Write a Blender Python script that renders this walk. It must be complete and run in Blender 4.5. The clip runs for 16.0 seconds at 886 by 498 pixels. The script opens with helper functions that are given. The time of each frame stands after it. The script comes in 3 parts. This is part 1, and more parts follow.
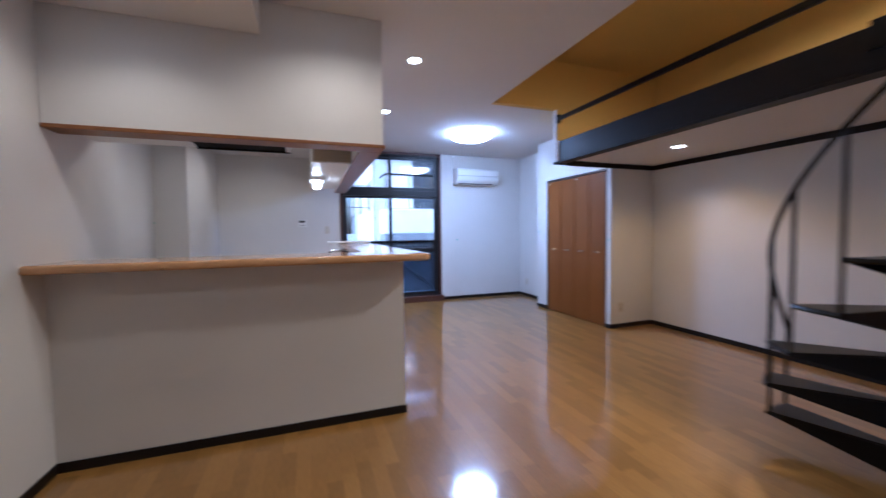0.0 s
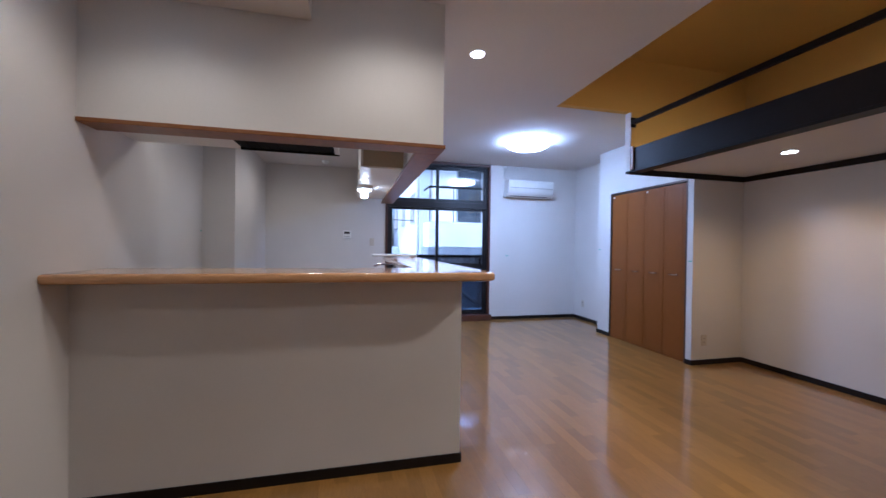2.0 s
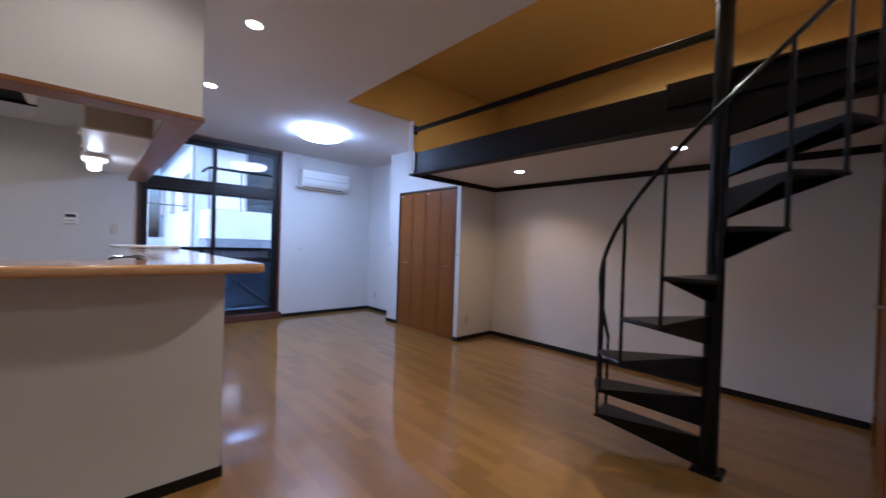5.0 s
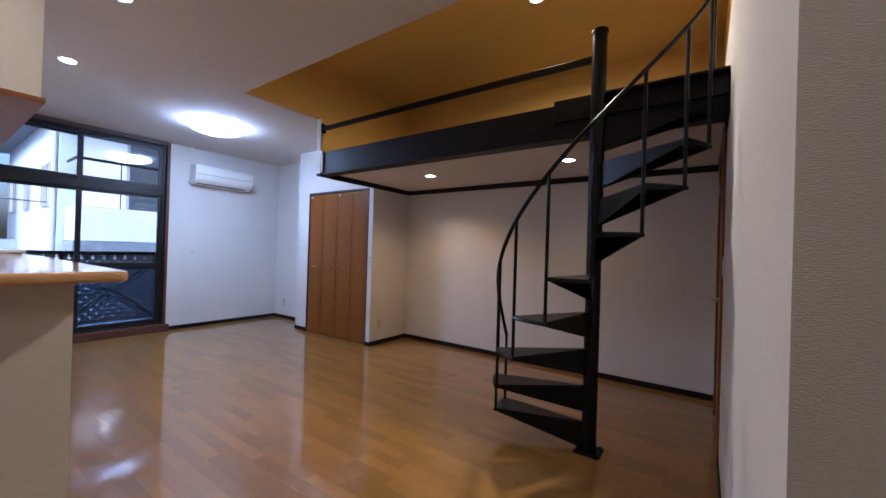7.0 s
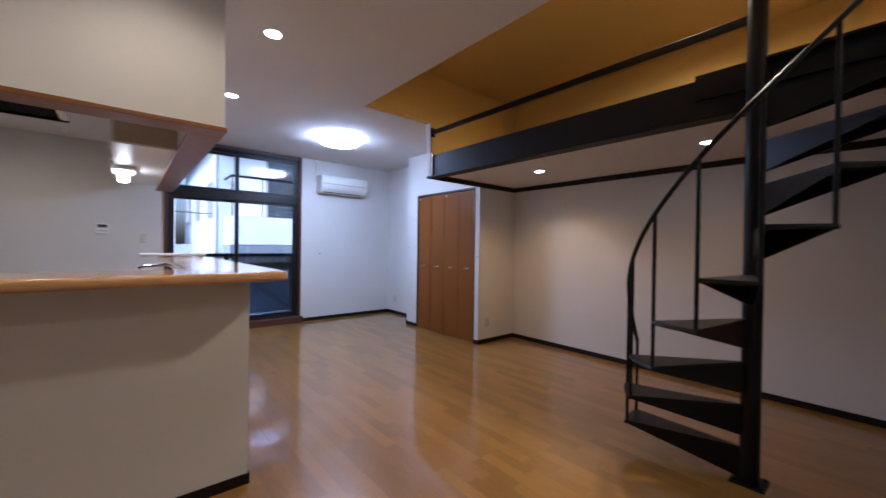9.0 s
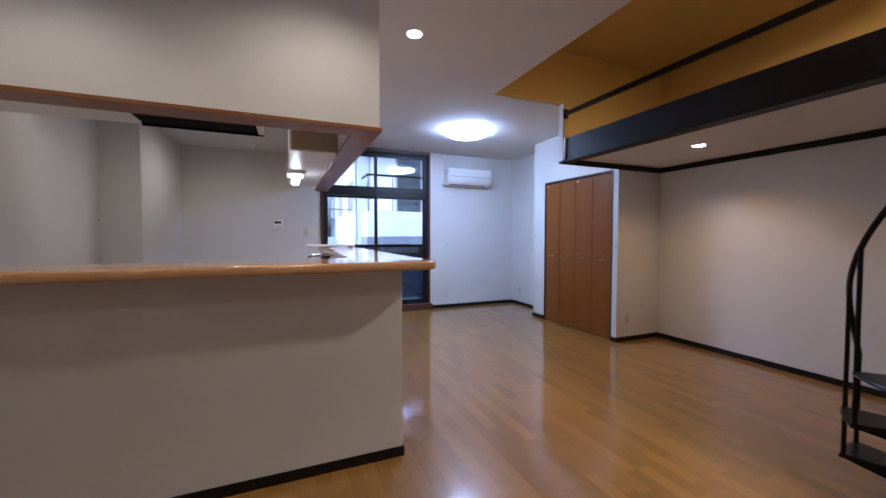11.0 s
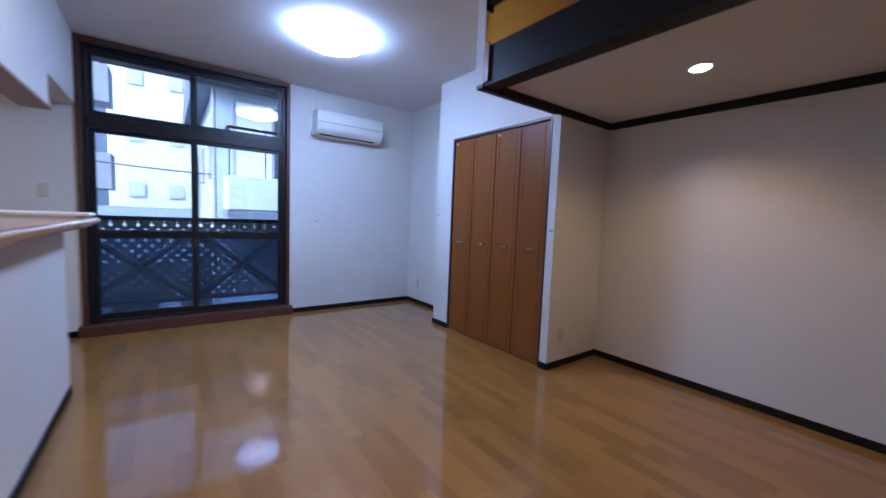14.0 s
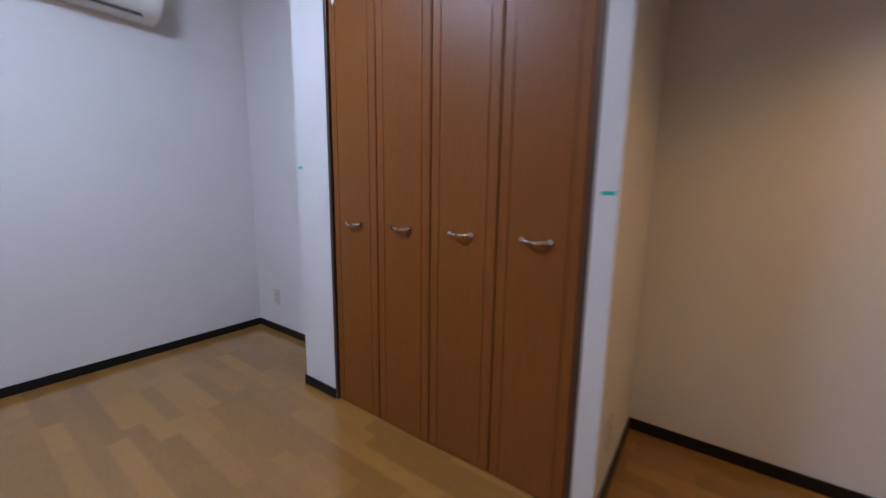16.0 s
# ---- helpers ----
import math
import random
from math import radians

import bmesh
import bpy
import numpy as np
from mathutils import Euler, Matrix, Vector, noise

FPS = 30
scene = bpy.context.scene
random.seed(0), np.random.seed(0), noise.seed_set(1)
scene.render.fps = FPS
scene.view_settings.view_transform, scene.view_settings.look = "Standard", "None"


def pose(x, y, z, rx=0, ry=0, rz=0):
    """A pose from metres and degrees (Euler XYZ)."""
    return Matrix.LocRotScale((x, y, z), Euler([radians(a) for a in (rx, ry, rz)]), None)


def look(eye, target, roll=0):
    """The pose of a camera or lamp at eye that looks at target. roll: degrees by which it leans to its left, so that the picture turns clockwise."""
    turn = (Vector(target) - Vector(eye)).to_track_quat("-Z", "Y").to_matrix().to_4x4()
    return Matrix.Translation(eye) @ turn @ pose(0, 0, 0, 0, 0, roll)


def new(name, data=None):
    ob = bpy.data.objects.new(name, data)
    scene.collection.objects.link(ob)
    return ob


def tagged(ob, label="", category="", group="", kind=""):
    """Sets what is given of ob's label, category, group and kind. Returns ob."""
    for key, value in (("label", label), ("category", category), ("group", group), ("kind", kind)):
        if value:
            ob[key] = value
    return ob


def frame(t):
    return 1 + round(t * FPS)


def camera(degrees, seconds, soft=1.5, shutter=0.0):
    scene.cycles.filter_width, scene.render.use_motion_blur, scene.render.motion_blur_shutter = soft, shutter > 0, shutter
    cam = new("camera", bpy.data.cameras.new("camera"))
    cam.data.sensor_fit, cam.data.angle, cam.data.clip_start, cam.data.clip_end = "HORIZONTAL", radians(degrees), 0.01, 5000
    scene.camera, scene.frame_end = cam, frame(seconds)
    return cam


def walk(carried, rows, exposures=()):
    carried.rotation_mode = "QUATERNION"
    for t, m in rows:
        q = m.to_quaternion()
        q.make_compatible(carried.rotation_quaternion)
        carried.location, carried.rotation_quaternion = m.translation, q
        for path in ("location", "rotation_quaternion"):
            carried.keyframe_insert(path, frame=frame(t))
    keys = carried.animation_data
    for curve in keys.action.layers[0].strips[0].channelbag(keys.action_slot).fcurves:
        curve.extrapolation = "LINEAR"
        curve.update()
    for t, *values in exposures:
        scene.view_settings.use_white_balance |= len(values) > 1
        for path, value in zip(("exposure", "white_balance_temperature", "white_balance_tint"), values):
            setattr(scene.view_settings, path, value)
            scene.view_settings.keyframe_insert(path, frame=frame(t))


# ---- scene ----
cam = camera(99.8, 16.0, shutter=0.7)
PATH = [
    (0, (0.815, 0.677, 1.252), (1.484, 2.559, 1.16), -0.7),
    (0.5, (0.802, 0.94, 1.251), (1.239, 2.89, 1.182), -0.1),
    (1, (0.796, 1.055, 1.267), (1.19, 3.016, 1.262), 0.8),
    (1.5, (0.788, 1.083, 1.256), (1.202, 3.04, 1.245), 0.4),
    (2, (0.792, 1.093, 1.255), (1.262, 3.037, 1.239), 0.8),
    (2.5, (0.799, 1.088, 1.256), (1.411, 2.992, 1.239), 1.2),
    (3, (0.817, 1.078, 1.255), (1.584, 2.925, 1.23), 1.3),
    (3.5, (0.845, 1.063, 1.254), (1.772, 2.835, 1.238), 1.4),
    (4, (0.873, 1.048, 1.249), (1.955, 2.73, 1.237), 1.7),
    (4.5, (0.891, 1.026, 1.243), (2.118, 2.605, 1.228), 1.8),
    (5, (0.913, 0.993, 1.237), (2.278, 2.455, 1.219), 1.9),
    (5.2, (0.929, 0.963, 1.228), (2.345, 2.376, 1.21), 2.0),
    (7.3, (0.996, 0.904, 1.25), (2.637, 2.048, 1.26), 1.7),
    (7.5, (0.988, 0.918, 1.251), (2.605, 2.096, 1.259), 1.7),
    (8, (0.979, 0.957, 1.25), (2.52, 2.233, 1.247), 1.5),
    (8.5, (0.954, 0.999, 1.251), (2.382, 2.399, 1.24), 1.1),
    (9, (0.918, 1.035, 1.253), (2.213, 2.559, 1.239), 0.8),
    (9.5, (0.875, 1.075, 1.256), (2.035, 2.704, 1.238), 0.8),
    (10, (0.827, 1.109, 1.257), (1.826, 2.842, 1.232), 0.6),
    (10.2, (0.81, 1.125, 1.26), (1.747, 2.892, 1.219), 0.5),
    (12.3, (0.926, 1.361, 1.215), (1.632, 3.231, 1.144), -0.2),
    (12.5, (1.009, 1.463, 1.226), (1.806, 3.297, 1.18), 0.9),
    (13, (1.246, 1.764, 1.21), (2.274, 3.478, 1.149), 0.8),
    (13.5, (1.566, 2.13, 1.196), (2.784, 3.713, 1.084), 0.2),
    (14, (1.917, 2.54, 1.19), (3.106, 4.139, 1.029), 2.2),
    (14.5, (2.225, 2.919, 1.158), (3.608, 4.35, 0.966), -0.9),
    (15, (2.533, 3.317, 1.174), (3.885, 4.774, 0.951), 1.5),
    (15.2, (2.677, 3.475, 1.186), (4.06, 4.899, 0.942), 2.1),
    (15.5, (2.854, 3.699, 1.138), (4.378, 4.974, 0.912), -0.3),
    (16, (3.17, 4.155, 1.132), (4.776, 5.305, 0.816), 0.8),
]
EXPOSURE, TINT = 1.84, 12
# the camera's own drift of exposure and white balance: seconds, stops, kelvin
DRIFT = [(0.0, 0.17, 4300), (1.0, 0.06, 4350), (2.5, -0.03, 4400), (5.0, -0.22, 4450), (7.5, -0.1, 4780), (8.5, -0.1, 4880), (9.0, -0.08, 4740), (10.0, -0.08, 4620), (12.5, -0.14, 4480), (14.0, -0.28, 4330), (15.0, -0.3, 4620), (16.0, -0.26, 5200)]
walk(cam, [(t, look(eye, target, roll)) for t, eye, target, roll in PATH], [(t, EXPOSURE + stops, kelvin, TINT) for t, stops, kelvin in DRIFT])

# ---------------------------------------------------------------- world and light
world = bpy.data.worlds.new("overcast_sky")
scene.world = world
world.use_nodes = True
wn = world.node_tree.nodes
sky = wn.new("ShaderNodeTexSky")
sky.sky_type = "NISHITA"
sky.sun_disc = False
sky.sun_elevation = radians(40)
sky.sun_rotation = radians(243)
sky.air_density, sky.dust_density = 0.8, 7.0
wn["Background"].inputs["Strength"].default_value = 0.15
world.node_tree.links.new(sky.outputs[0], wn["Background"].inputs["Color"])


def lamp(name, kind, power, colour, m, **settings):
    data = bpy.data.lights.new(name, kind)
    data.energy, data.color = power, colour
    for key, value in settings.items():
        if key == "size":
            data.size = value
        if key == "size_y":
            data.shape, data.size_y = "RECTANGLE", value
        if key == "disk":
            data.shape, data.size = "DISK", value
        if key == "angle":
            data.angle = value
        if key == "cone":
            data.spot_size = radians(value)
        if key == "blend":
            data.spot_blend = value
        if key == "radius":
            data.shadow_soft_size = value
    ob = new(name, data)
    ob.matrix_world = m
    return tagged(ob, kind="structure")


WARM, AMBER = (1.0, 0.71, 0.41), (1.0, 0.52, 0.16)
lamp("sun", "SUN", 1.8, (1.0, 0.96, 0.9), look((-10, -5, 10), (0, 0, 0)), angle=radians(20))

# ---------------------------------------------------------------- materials
def material(name, colour, rough=0.5, metal=0.0, grain=0.0, scale=40.0, bump=0.0, spot=0.0, stretch=(1, 1, 1), vary=0.0, coat=0.0, spec=0.5, gloss=0.13):
    """A surface with fine grain (scale per metre), broad stains, relief and a shift from piece to piece."""
    m = bpy.data.materials.new(name)
    m.use_nodes = True
    n, l = m.node_tree.nodes, m.node_tree.links
    b = n["Principled BSDF"]
    b.inputs["Roughness"].default_value, b.inputs["Metallic"].default_value = rough, metal
    b.inputs["Coat Weight"].default_value = coat
    b.inputs["Coat Roughness"].default_value = gloss
    b.inputs["Specular IOR Level"].default_value = spec
    tc, mp = n.new("ShaderNodeTexCoord"), n.new("ShaderNodeMapping")
    mp.inputs["Scale"].default_value = stretch
    l.new(tc.outputs["Object"], mp.inputs["Vector"])
    fine, broad = n.new("ShaderNodeTexNoise"), n.new("ShaderNodeTexNoise")
    fine.inputs["Scale"].default_value, fine.inputs["Detail"].default_value = scale, 6.0
    broad.inputs["Scale"].default_value, broad.inputs["Detail"].default_value = 1.7, 3.0
    l.new(mp.outputs[0], fine.inputs["Vector"])
    l.new(tc.outputs["Object"], broad.inputs["Vector"])
    base = n.new("ShaderNodeRGB")
    base.outputs[0].default_value = (*colour, 1)

    def shade(source, amount, above):
        r = n.new("ShaderNodeMapRange")
        r.inputs["From Min"].default_value, r.inputs["From Max"].default_value = 0.3, 0.7
        r.inputs["To Min"].default_value, r.inputs["To Max"].default_value = 1 - amount, 1 + amount * 0.6
        l.new(source, r.inputs["Value"])
        x = n.new("ShaderNodeVectorMath")
        x.operation = "SCALE"
        l.new(above, x.inputs[0])
        l.new(r.outputs[0], x.inputs["Scale"])
        return x.outputs[0]

    out = base.outputs[0]
    if grain:
        out = shade(fine.outputs[0], grain, out)
    if spot:
        out = shade(broad.outputs[0], spot, out)
    if vary:
        info = n.new("ShaderNodeObjectInfo")
        geo = n.new("ShaderNodeNewGeometry")
        both = n.new("ShaderNodeMath")
        both.operation = "ADD"
        l.new(info.outputs["Random"], both.inputs[0])
        l.new(geo.outputs["Random Per Island"], both.inputs[1])
        frac = n.new("ShaderNodeMath")
        frac.operation = "FRACT"
        l.new(both.outputs[0], frac.inputs[0])
        r = n.new("ShaderNodeMapRange")
        r.inputs["To Min"].default_value, r.inputs["To Max"].default_value = 1 - vary, 1 + vary
        l.new(frac.outputs[0], r.inputs["Value"])
        x = n.new("ShaderNodeVectorMath")
        x.operation = "SCALE"
        l.new(out, x.inputs[0])
        l.new(r.outputs[0], x.inputs["Scale"])
        out = x.outputs[0]
    l.new(out, b.inputs["Base Color"])
    wear = n.new("ShaderNodeMapRange")
    wear.inputs["To Min"].default_value, wear.inputs["To Max"].default_value = rough * 0.85, min(1.0, rough * 1.15)
    l.new(broad.outputs[0], wear.inputs["Value"])
    l.new(wear.outputs[0], b.inputs["Roughness"])
    if bump:
        bp = n.new("ShaderNodeBump")
        bp.inputs["Strength"].default_value, bp.inputs["Distance"].default_value = min(1.0, bump), 0.002
        l.new(fine.outputs[0], bp.inputs["Height"])
        l.new(bp.outputs[0], b.inputs["Normal"])
    return m


def glowing(name, colour, power):
    m = bpy.data.materials.new(name)
    m.use_nodes = True
    b = m.node_tree.nodes["Principled BSDF"]
    b.inputs["Base Color"].default_value = (0.9, 0.9, 0.9, 1)
    b.inputs["Emission Color"].default_value = (*colour, 1)
    b.inputs["Emission Strength"].default_value = power
    return m


def glass(name, rough=0.0, tint=(1, 1, 1), seen=0.92):
    """A thin pane: mostly clear, with a mirror sheen at a slant."""
    m = bpy.data.materials.new(name)
    m.use_nodes = True
    n, l = m.node_tree.nodes, m.node_tree.links
    n.remove(n["Principled BSDF"])
    if rough:
        t = n.new("ShaderNodeBsdfRefraction")
        t.inputs["Roughness"].default_value, t.inputs["IOR"].default_value = rough, 1.12
    else:
        t = n.new("ShaderNodeBsdfTransparent")
    t.inputs["Color"].default_value = (*[c * seen for c in tint], 1)
    if rough:
        milk = n.new("ShaderNodeBsdfTranslucent")
        milk.inputs["Color"].default_value = (0.55, 0.66, 0.82, 1)
        blend = n.new("ShaderNodeMixShader")
        blend.inputs[0].default_value = 0.08
        l.new(t.outputs[0], blend.inputs[1])
        l.new(milk.outputs[0], blend.inputs[2])
        t = blend
    g = n.new("ShaderNodeBsdfGlossy")
    g.inputs["Roughness"].default_value = 0.02 + rough * 0.5
    fr = n.new("ShaderNodeFresnel")
    fr.inputs["IOR"].default_value = 1.5
    mix = n.new("ShaderNodeMixShader")
    l.new(fr.outputs[0], mix.inputs[0])
    l.new(t.outputs[0], mix.inputs[1])
    l.new(g.outputs[0], mix.inputs[2])
    l.new(mix.outputs[0], n["Material Output"].inputs["Surface"])
    return m


PAPER = material("white_wallpaper", (0.66, 0.64, 0.615), 0.85, grain=0.05, scale=150, bump=0.8, spot=0.03, stretch=(1, 1, 3.5), spec=0.25)
PAPER_CEILING = material("white_ceiling_paper", (0.69, 0.67, 0.65), 0.9, grain=0.03, scale=120, bump=0.4, spot=0.02, spec=0.2)
YELLOW = material("yellow_wallpaper", (0.66, 0.43, 0.10), 0.85, grain=0.04, scale=140, bump=0.4, spot=0.03, spec=0.2)
DARKWOOD = material("black_brown_wood", (0.009, 0.0065, 0.006), 0.5, spec=0.25, grain=0.25, scale=60, bump=0.1, stretch=(6, 1, 6))
BEAMWOOD = material("black_painted_beam", (0.009, 0.0075, 0.0075), 0.5, grain=0.2, scale=30, bump=0.1, spot=0.1, spec=0.2)
STEEL = material("black_painted_steel", (0.0042, 0.004, 0.0042), 0.34, grain=0.15, scale=70, bump=0.15, spot=0.1, spec=0.2)
PLANK = material("oak_flooring", (0.262, 0.137, 0.028), 0.30, grain=0.12, scale=26, bump=0.0, spot=0.05, stretch=(5, 0.6, 1), vary=0.165, coat=1.0, spec=0.2, gloss=0.085)
PLANKBED = material("floor_joint", (0.30, 0.14, 0.045), 0.4, grain=0.1)
COUNTER = material("maple_bar_top", (0.52, 0.30, 0.13), 0.12, grain=0.14, scale=16, stretch=(1, 8, 8), spot=0.05, coat=0.3)
REDWOOD = material("reddish_wood_trim", (0.21, 0.084, 0.020), 0.4, grain=0.22, scale=24, bump=0.08, stretch=(1, 1, 8), spot=0.06)
WINWOOD = material("brown_window_wood", (0.075, 0.028, 0.017), 0.45, grain=0.25, scale=30, bump=0.1, stretch=(6, 6, 1))
DOORWOOD = material("cherry_door_veneer", (0.20, 0.070, 0.0115), 0.40, grain=0.17, scale=30, stretch=(10, 10, 0.35), spot=0.04, spec=0.25)
ALU = material("black_aluminium", (0.012, 0.012, 0.014), 0.38, metal=0.3, grain=0.1, scale=50)
CHROME = material("chrome", (0.75, 0.75, 0.76), 0.12, metal=1.0)
BRONZE = material("brown_metal_frame", (0.10, 0.07, 0.055), 0.4, metal=0.6, grain=0.1)
PLASTIC = material("white_plastic", (0.78, 0.78, 0.76), 0.4, grain=0.02)
IVORY = material("ivory_plastic", (0.55, 0.50, 0.42), 0.45, grain=0.02)
GREYPLASTIC = material("grey_plastic", (0.33, 0.33, 0.32), 0.45, grain=0.03)
BLACKPLASTIC = material("black_plastic", (0.015, 0.015, 0.016), 0.5)
FILTER = material("black_greasy_filter", (0.004, 0.004, 0.004), 0.8, grain=0.2, scale=60, spec=0.1)
CABINET = material("beige_cabinet_laminate", (0.42, 0.36, 0.27), 0.45, grain=0.05, scale=50)
CABWHITE = material("white_cabinet_laminate", (0.74, 0.73, 0.71), 0.35, grain=0.02)
STAINLESS = material("stainless_steel", (0.55, 0.55, 0.55), 0.3, metal=1.0, grain=0.1, scale=80, stretch=(1, 8, 1))
TAPE = material("green_masking_tape", (0.05, 0.42, 0.33), 0.7)
GLOW_COOL = glowing("lit_opal_shade", (0.83, 0.87, 1.0), 17.5)
GLOW_WARM = glowing("lit_downlight", (1.0, 0.88, 0.72), 7.0)
GLOW_KITCHEN = glowing("lit_kitchen_tube", (1.0, 0.88, 0.74), 7.0)
PANE = glass("clear_pane")
FROST = glass("frosted_pane", 0.15, (0.66, 0.78, 0.95), 0.6)

# ---------------------------------------------------------------- builders
def block(bm, x0, x1, y0, y1, z0, z1, bevel=0.0):
    made = bmesh.ops.create_cube(bm, size=1.0)
    vs = made["verts"]
    bmesh.ops.scale(bm, vec=(x1 - x0, y1 - y0, z1 - z0), verts=vs)
    bmesh.ops.translate(bm, vec=((x0 + x1) / 2, (y0 + y1) / 2, (z0 + z1) / 2), verts=vs)
    if bevel:
        es = list({e for v in vs for e in v.link_edges})
        bmesh.ops.bevel(bm, geom=es, offset=bevel, segments=2, affect="EDGES", profile=0.5)
    return bm


def cube(x0, x1, y0, y1, z0, z1, bevel=0.0):
    return block(bmesh.new(), x0, x1, y0, y1, z0, z1, bevel)


def rod(bm, a, b, r, r2=None, n=16):
    a, b = Vector(a), Vector(b)
    made = bmesh.ops.create_cone(bm, cap_ends=True, segments=n, radius1=r, radius2=r if r2 is None else r2, depth=(b - a).length)
    turn = (b - a).to_track_quat("Z", "Y").to_matrix().to_4x4()
    bmesh.ops.transform(bm, matrix=Matrix.Translation((a + b) / 2) @ turn, verts=made["verts"])
    return bm


def tube(bm, points, r, n=8):
    """A round bar along points."""
    rings = []
    pts = [Vector(p) for p in points]
    for i, p in enumerate(pts):
        d = (pts[min(i + 1, len(pts) - 1)] - pts[max(i - 1, 0)]).normalized()
        side = d.cross(Vector((0, 0, 1)))
        if side.length < 0.05:
            side = d.cross(Vector((1, 0, 0)))
        side.normalize()
        up = side.cross(d)
        rings.append([bm.verts.new(p + r * (math.cos(2 * math.pi * k / n) * side + math.sin(2 * math.pi * k / n) * up)) for k in range(n)])
    for a, b in zip(rings, rings[1:]):
        for k in range(n):
            bm.faces.new((a[k], a[(k + 1) % n], b[(k + 1) % n], b[k]))
    bm.faces.new(rings[0][::-1])
    bm.faces.new(rings[-1])
    bmesh.ops.recalc_face_normals(bm, faces=bm.faces[:])
    return bm


def prism(bm, outline, z0, z1):
    """An upright slab over a flat outline."""
    low = [bm.verts.new((x, y, z0)) for x, y in outline]
    high = [bm.verts.new((x, y, z1)) for x, y in outline]
    n = len(outline)
    bm.faces.new(low[::-1])
    bm.faces.new(high)
    for k in range(n):
        bm.faces.new((low[k], low[(k + 1) % n], high[(k + 1) % n], high[k]))
    bmesh.ops.recalc_face_normals(bm, faces=bm.faces[:])
    return bm


def lathe(profile, n=40):
    """A round body about z from (radius, height) pairs."""
    bm = bmesh.new()
    rings = [[bm.verts.new((r * math.cos(2 * math.pi * k / n), r * math.sin(2 * math.pi * k / n), z)) for k in range(n)] for r, z in profile]
    for a, b in zip(rings, rings[1:]):
        for k in range(n):
            bm.faces.new((a[k], a[(k + 1) % n], b[(k + 1) % n], b[k]))
    bm.faces.new(rings[0][::-1])
    bm.faces.new(rings[-1])
    bmesh.ops.recalc_face_normals(bm, faces=bm.faces[:])
    return bm


def mesh_of(name, bm, mat, smooth=False):
    me = bpy.data.meshes.new(name)
    bm.to_mesh(me)
    bm.free()
    me.materials.append(mat)
    if smooth:
        for f in me.polygons:
            f.use_smooth = True
        me.set_sharp_from_angle(angle=radians(35))
    return me


def part(name, bm, mat, parent, label="", smooth=False):
    ob = new(name, mesh_of(name, bm, mat, smooth))
    ob.parent = parent
    if label:
        tagged(ob, label)
    return ob


def thing(name, label, category, at=(0, 0, 0), turn=0.0, group="", kind=""):
    ob = new(name)
    ob.empty_display_size = 0.1
    ob.matrix_world = pose(*at, 0, 0, turn)
    return tagged(ob, label, category, group, kind)


def setting(name, bm, mat, label="", smooth=False):
    return tagged(new(name, mesh_of(name, bm, mat, smooth)), label, name.split("_")[0], kind="structure")


# ---------------------------------------------------------------- plan
LEFT, RIGHT, BACK, REAR, SIDE = -0.48, 5.055, 7.13, -1.3, 0.81
NICHE, CLOSET, RECESS = 4.38, 4.368, 4.72
HIGH, LOFT_LOW, LOFT_TOP, VOID = 2.655, 2.075, 2.27, 3.20
EDGE, BEAM = 2.74, 3.56
T = 0.12
WX0, WX1 = 1.315, 3.055
SX, SY, SZ, SEND = 1.297, 3.212, 1.841, 6.2
ALCOVE, ALCOVE_Y0, ALCOVE_Y1 = -0.80, 3.98, 5.65

setting("floor", cube(-1.0, 5.3, REAR - T, BACK + 0.1, -0.2, -0.012), PLANKBED, "subfloor under glossy oak strip flooring")

bm = bmesh.new()
block(bm, LEFT - T - 0.4, WX0, BACK, BACK + T, -0.05, 2.7)
block(bm, WX1, RECESS + T, BACK, BACK + T, -0.05, 2.7)
block(bm, WX0, WX1, BACK, BACK + T, 2.645, 2.7)
setting("wall_north", bm, PAPER, "white textured wallpaper wall with the balcony window")
setting("wall_recess", cube(RECESS, RECESS + T, 5.976, BACK, -0.05, 2.7), PAPER, "white wallpaper wall beside the closet")
bm = bmesh.new()
block(bm, CLOSET, CLOSET + 0.08, NICHE, 4.468, -0.05, 2.075)
block(bm, CLOSET, CLOSET + 0.08, 5.70, 5.976, -0.05, 2.7)
block(bm, CLOSET, CLOSET + 0.08, 4.468, 5.70, 2.012, 2.7)
block(bm, CLOSET, CLOSET + 0.08, NICHE + 0.072, 4.468, 2.075, 2.7)
block(bm, CLOSET + 0.08, RECESS + T, 5.90, 5.976, -0.05, 2.7)
block(bm, CLOSET + 0.08, RIGHT + T, NICHE, NICHE + 0.07, -0.05, 2.075)
block(bm, RIGHT, RIGHT + T, NICHE + 0.07, 5.976, -0.05, 2.7)
setting("wall_closet", bm, PAPER, "white wallpaper walls that enclose the folding-door closet")
setting("wall_east", cube(RIGHT, RIGHT + T, SIDE - T, NICHE, -0.05, LOFT_LOW), PAPER, "white wallpaper wall under the loft")
bm = bmesh.new()
block(bm, 1.66, 3.86, SIDE - T, SIDE, -0.05, HIGH + 0.06)
block(bm, 3.86, 4.72, SIDE - T, SIDE, 2.03, HIGH + 0.06)
block(bm, 4.72, RIGHT, SIDE - T, SIDE, -0.05, HIGH + 0.06)
block(bm, 1.66, 1.78, REAR, SIDE - T, -0.05, HIGH + 0.06)
setting("wall_south", bm, PAPER, "white wallpaper wall with a wooden door")
setting("wall_rear", cube(LEFT - T, 1.78, REAR - T, REAR, -0.05, HIGH + 0.06), PAPER)
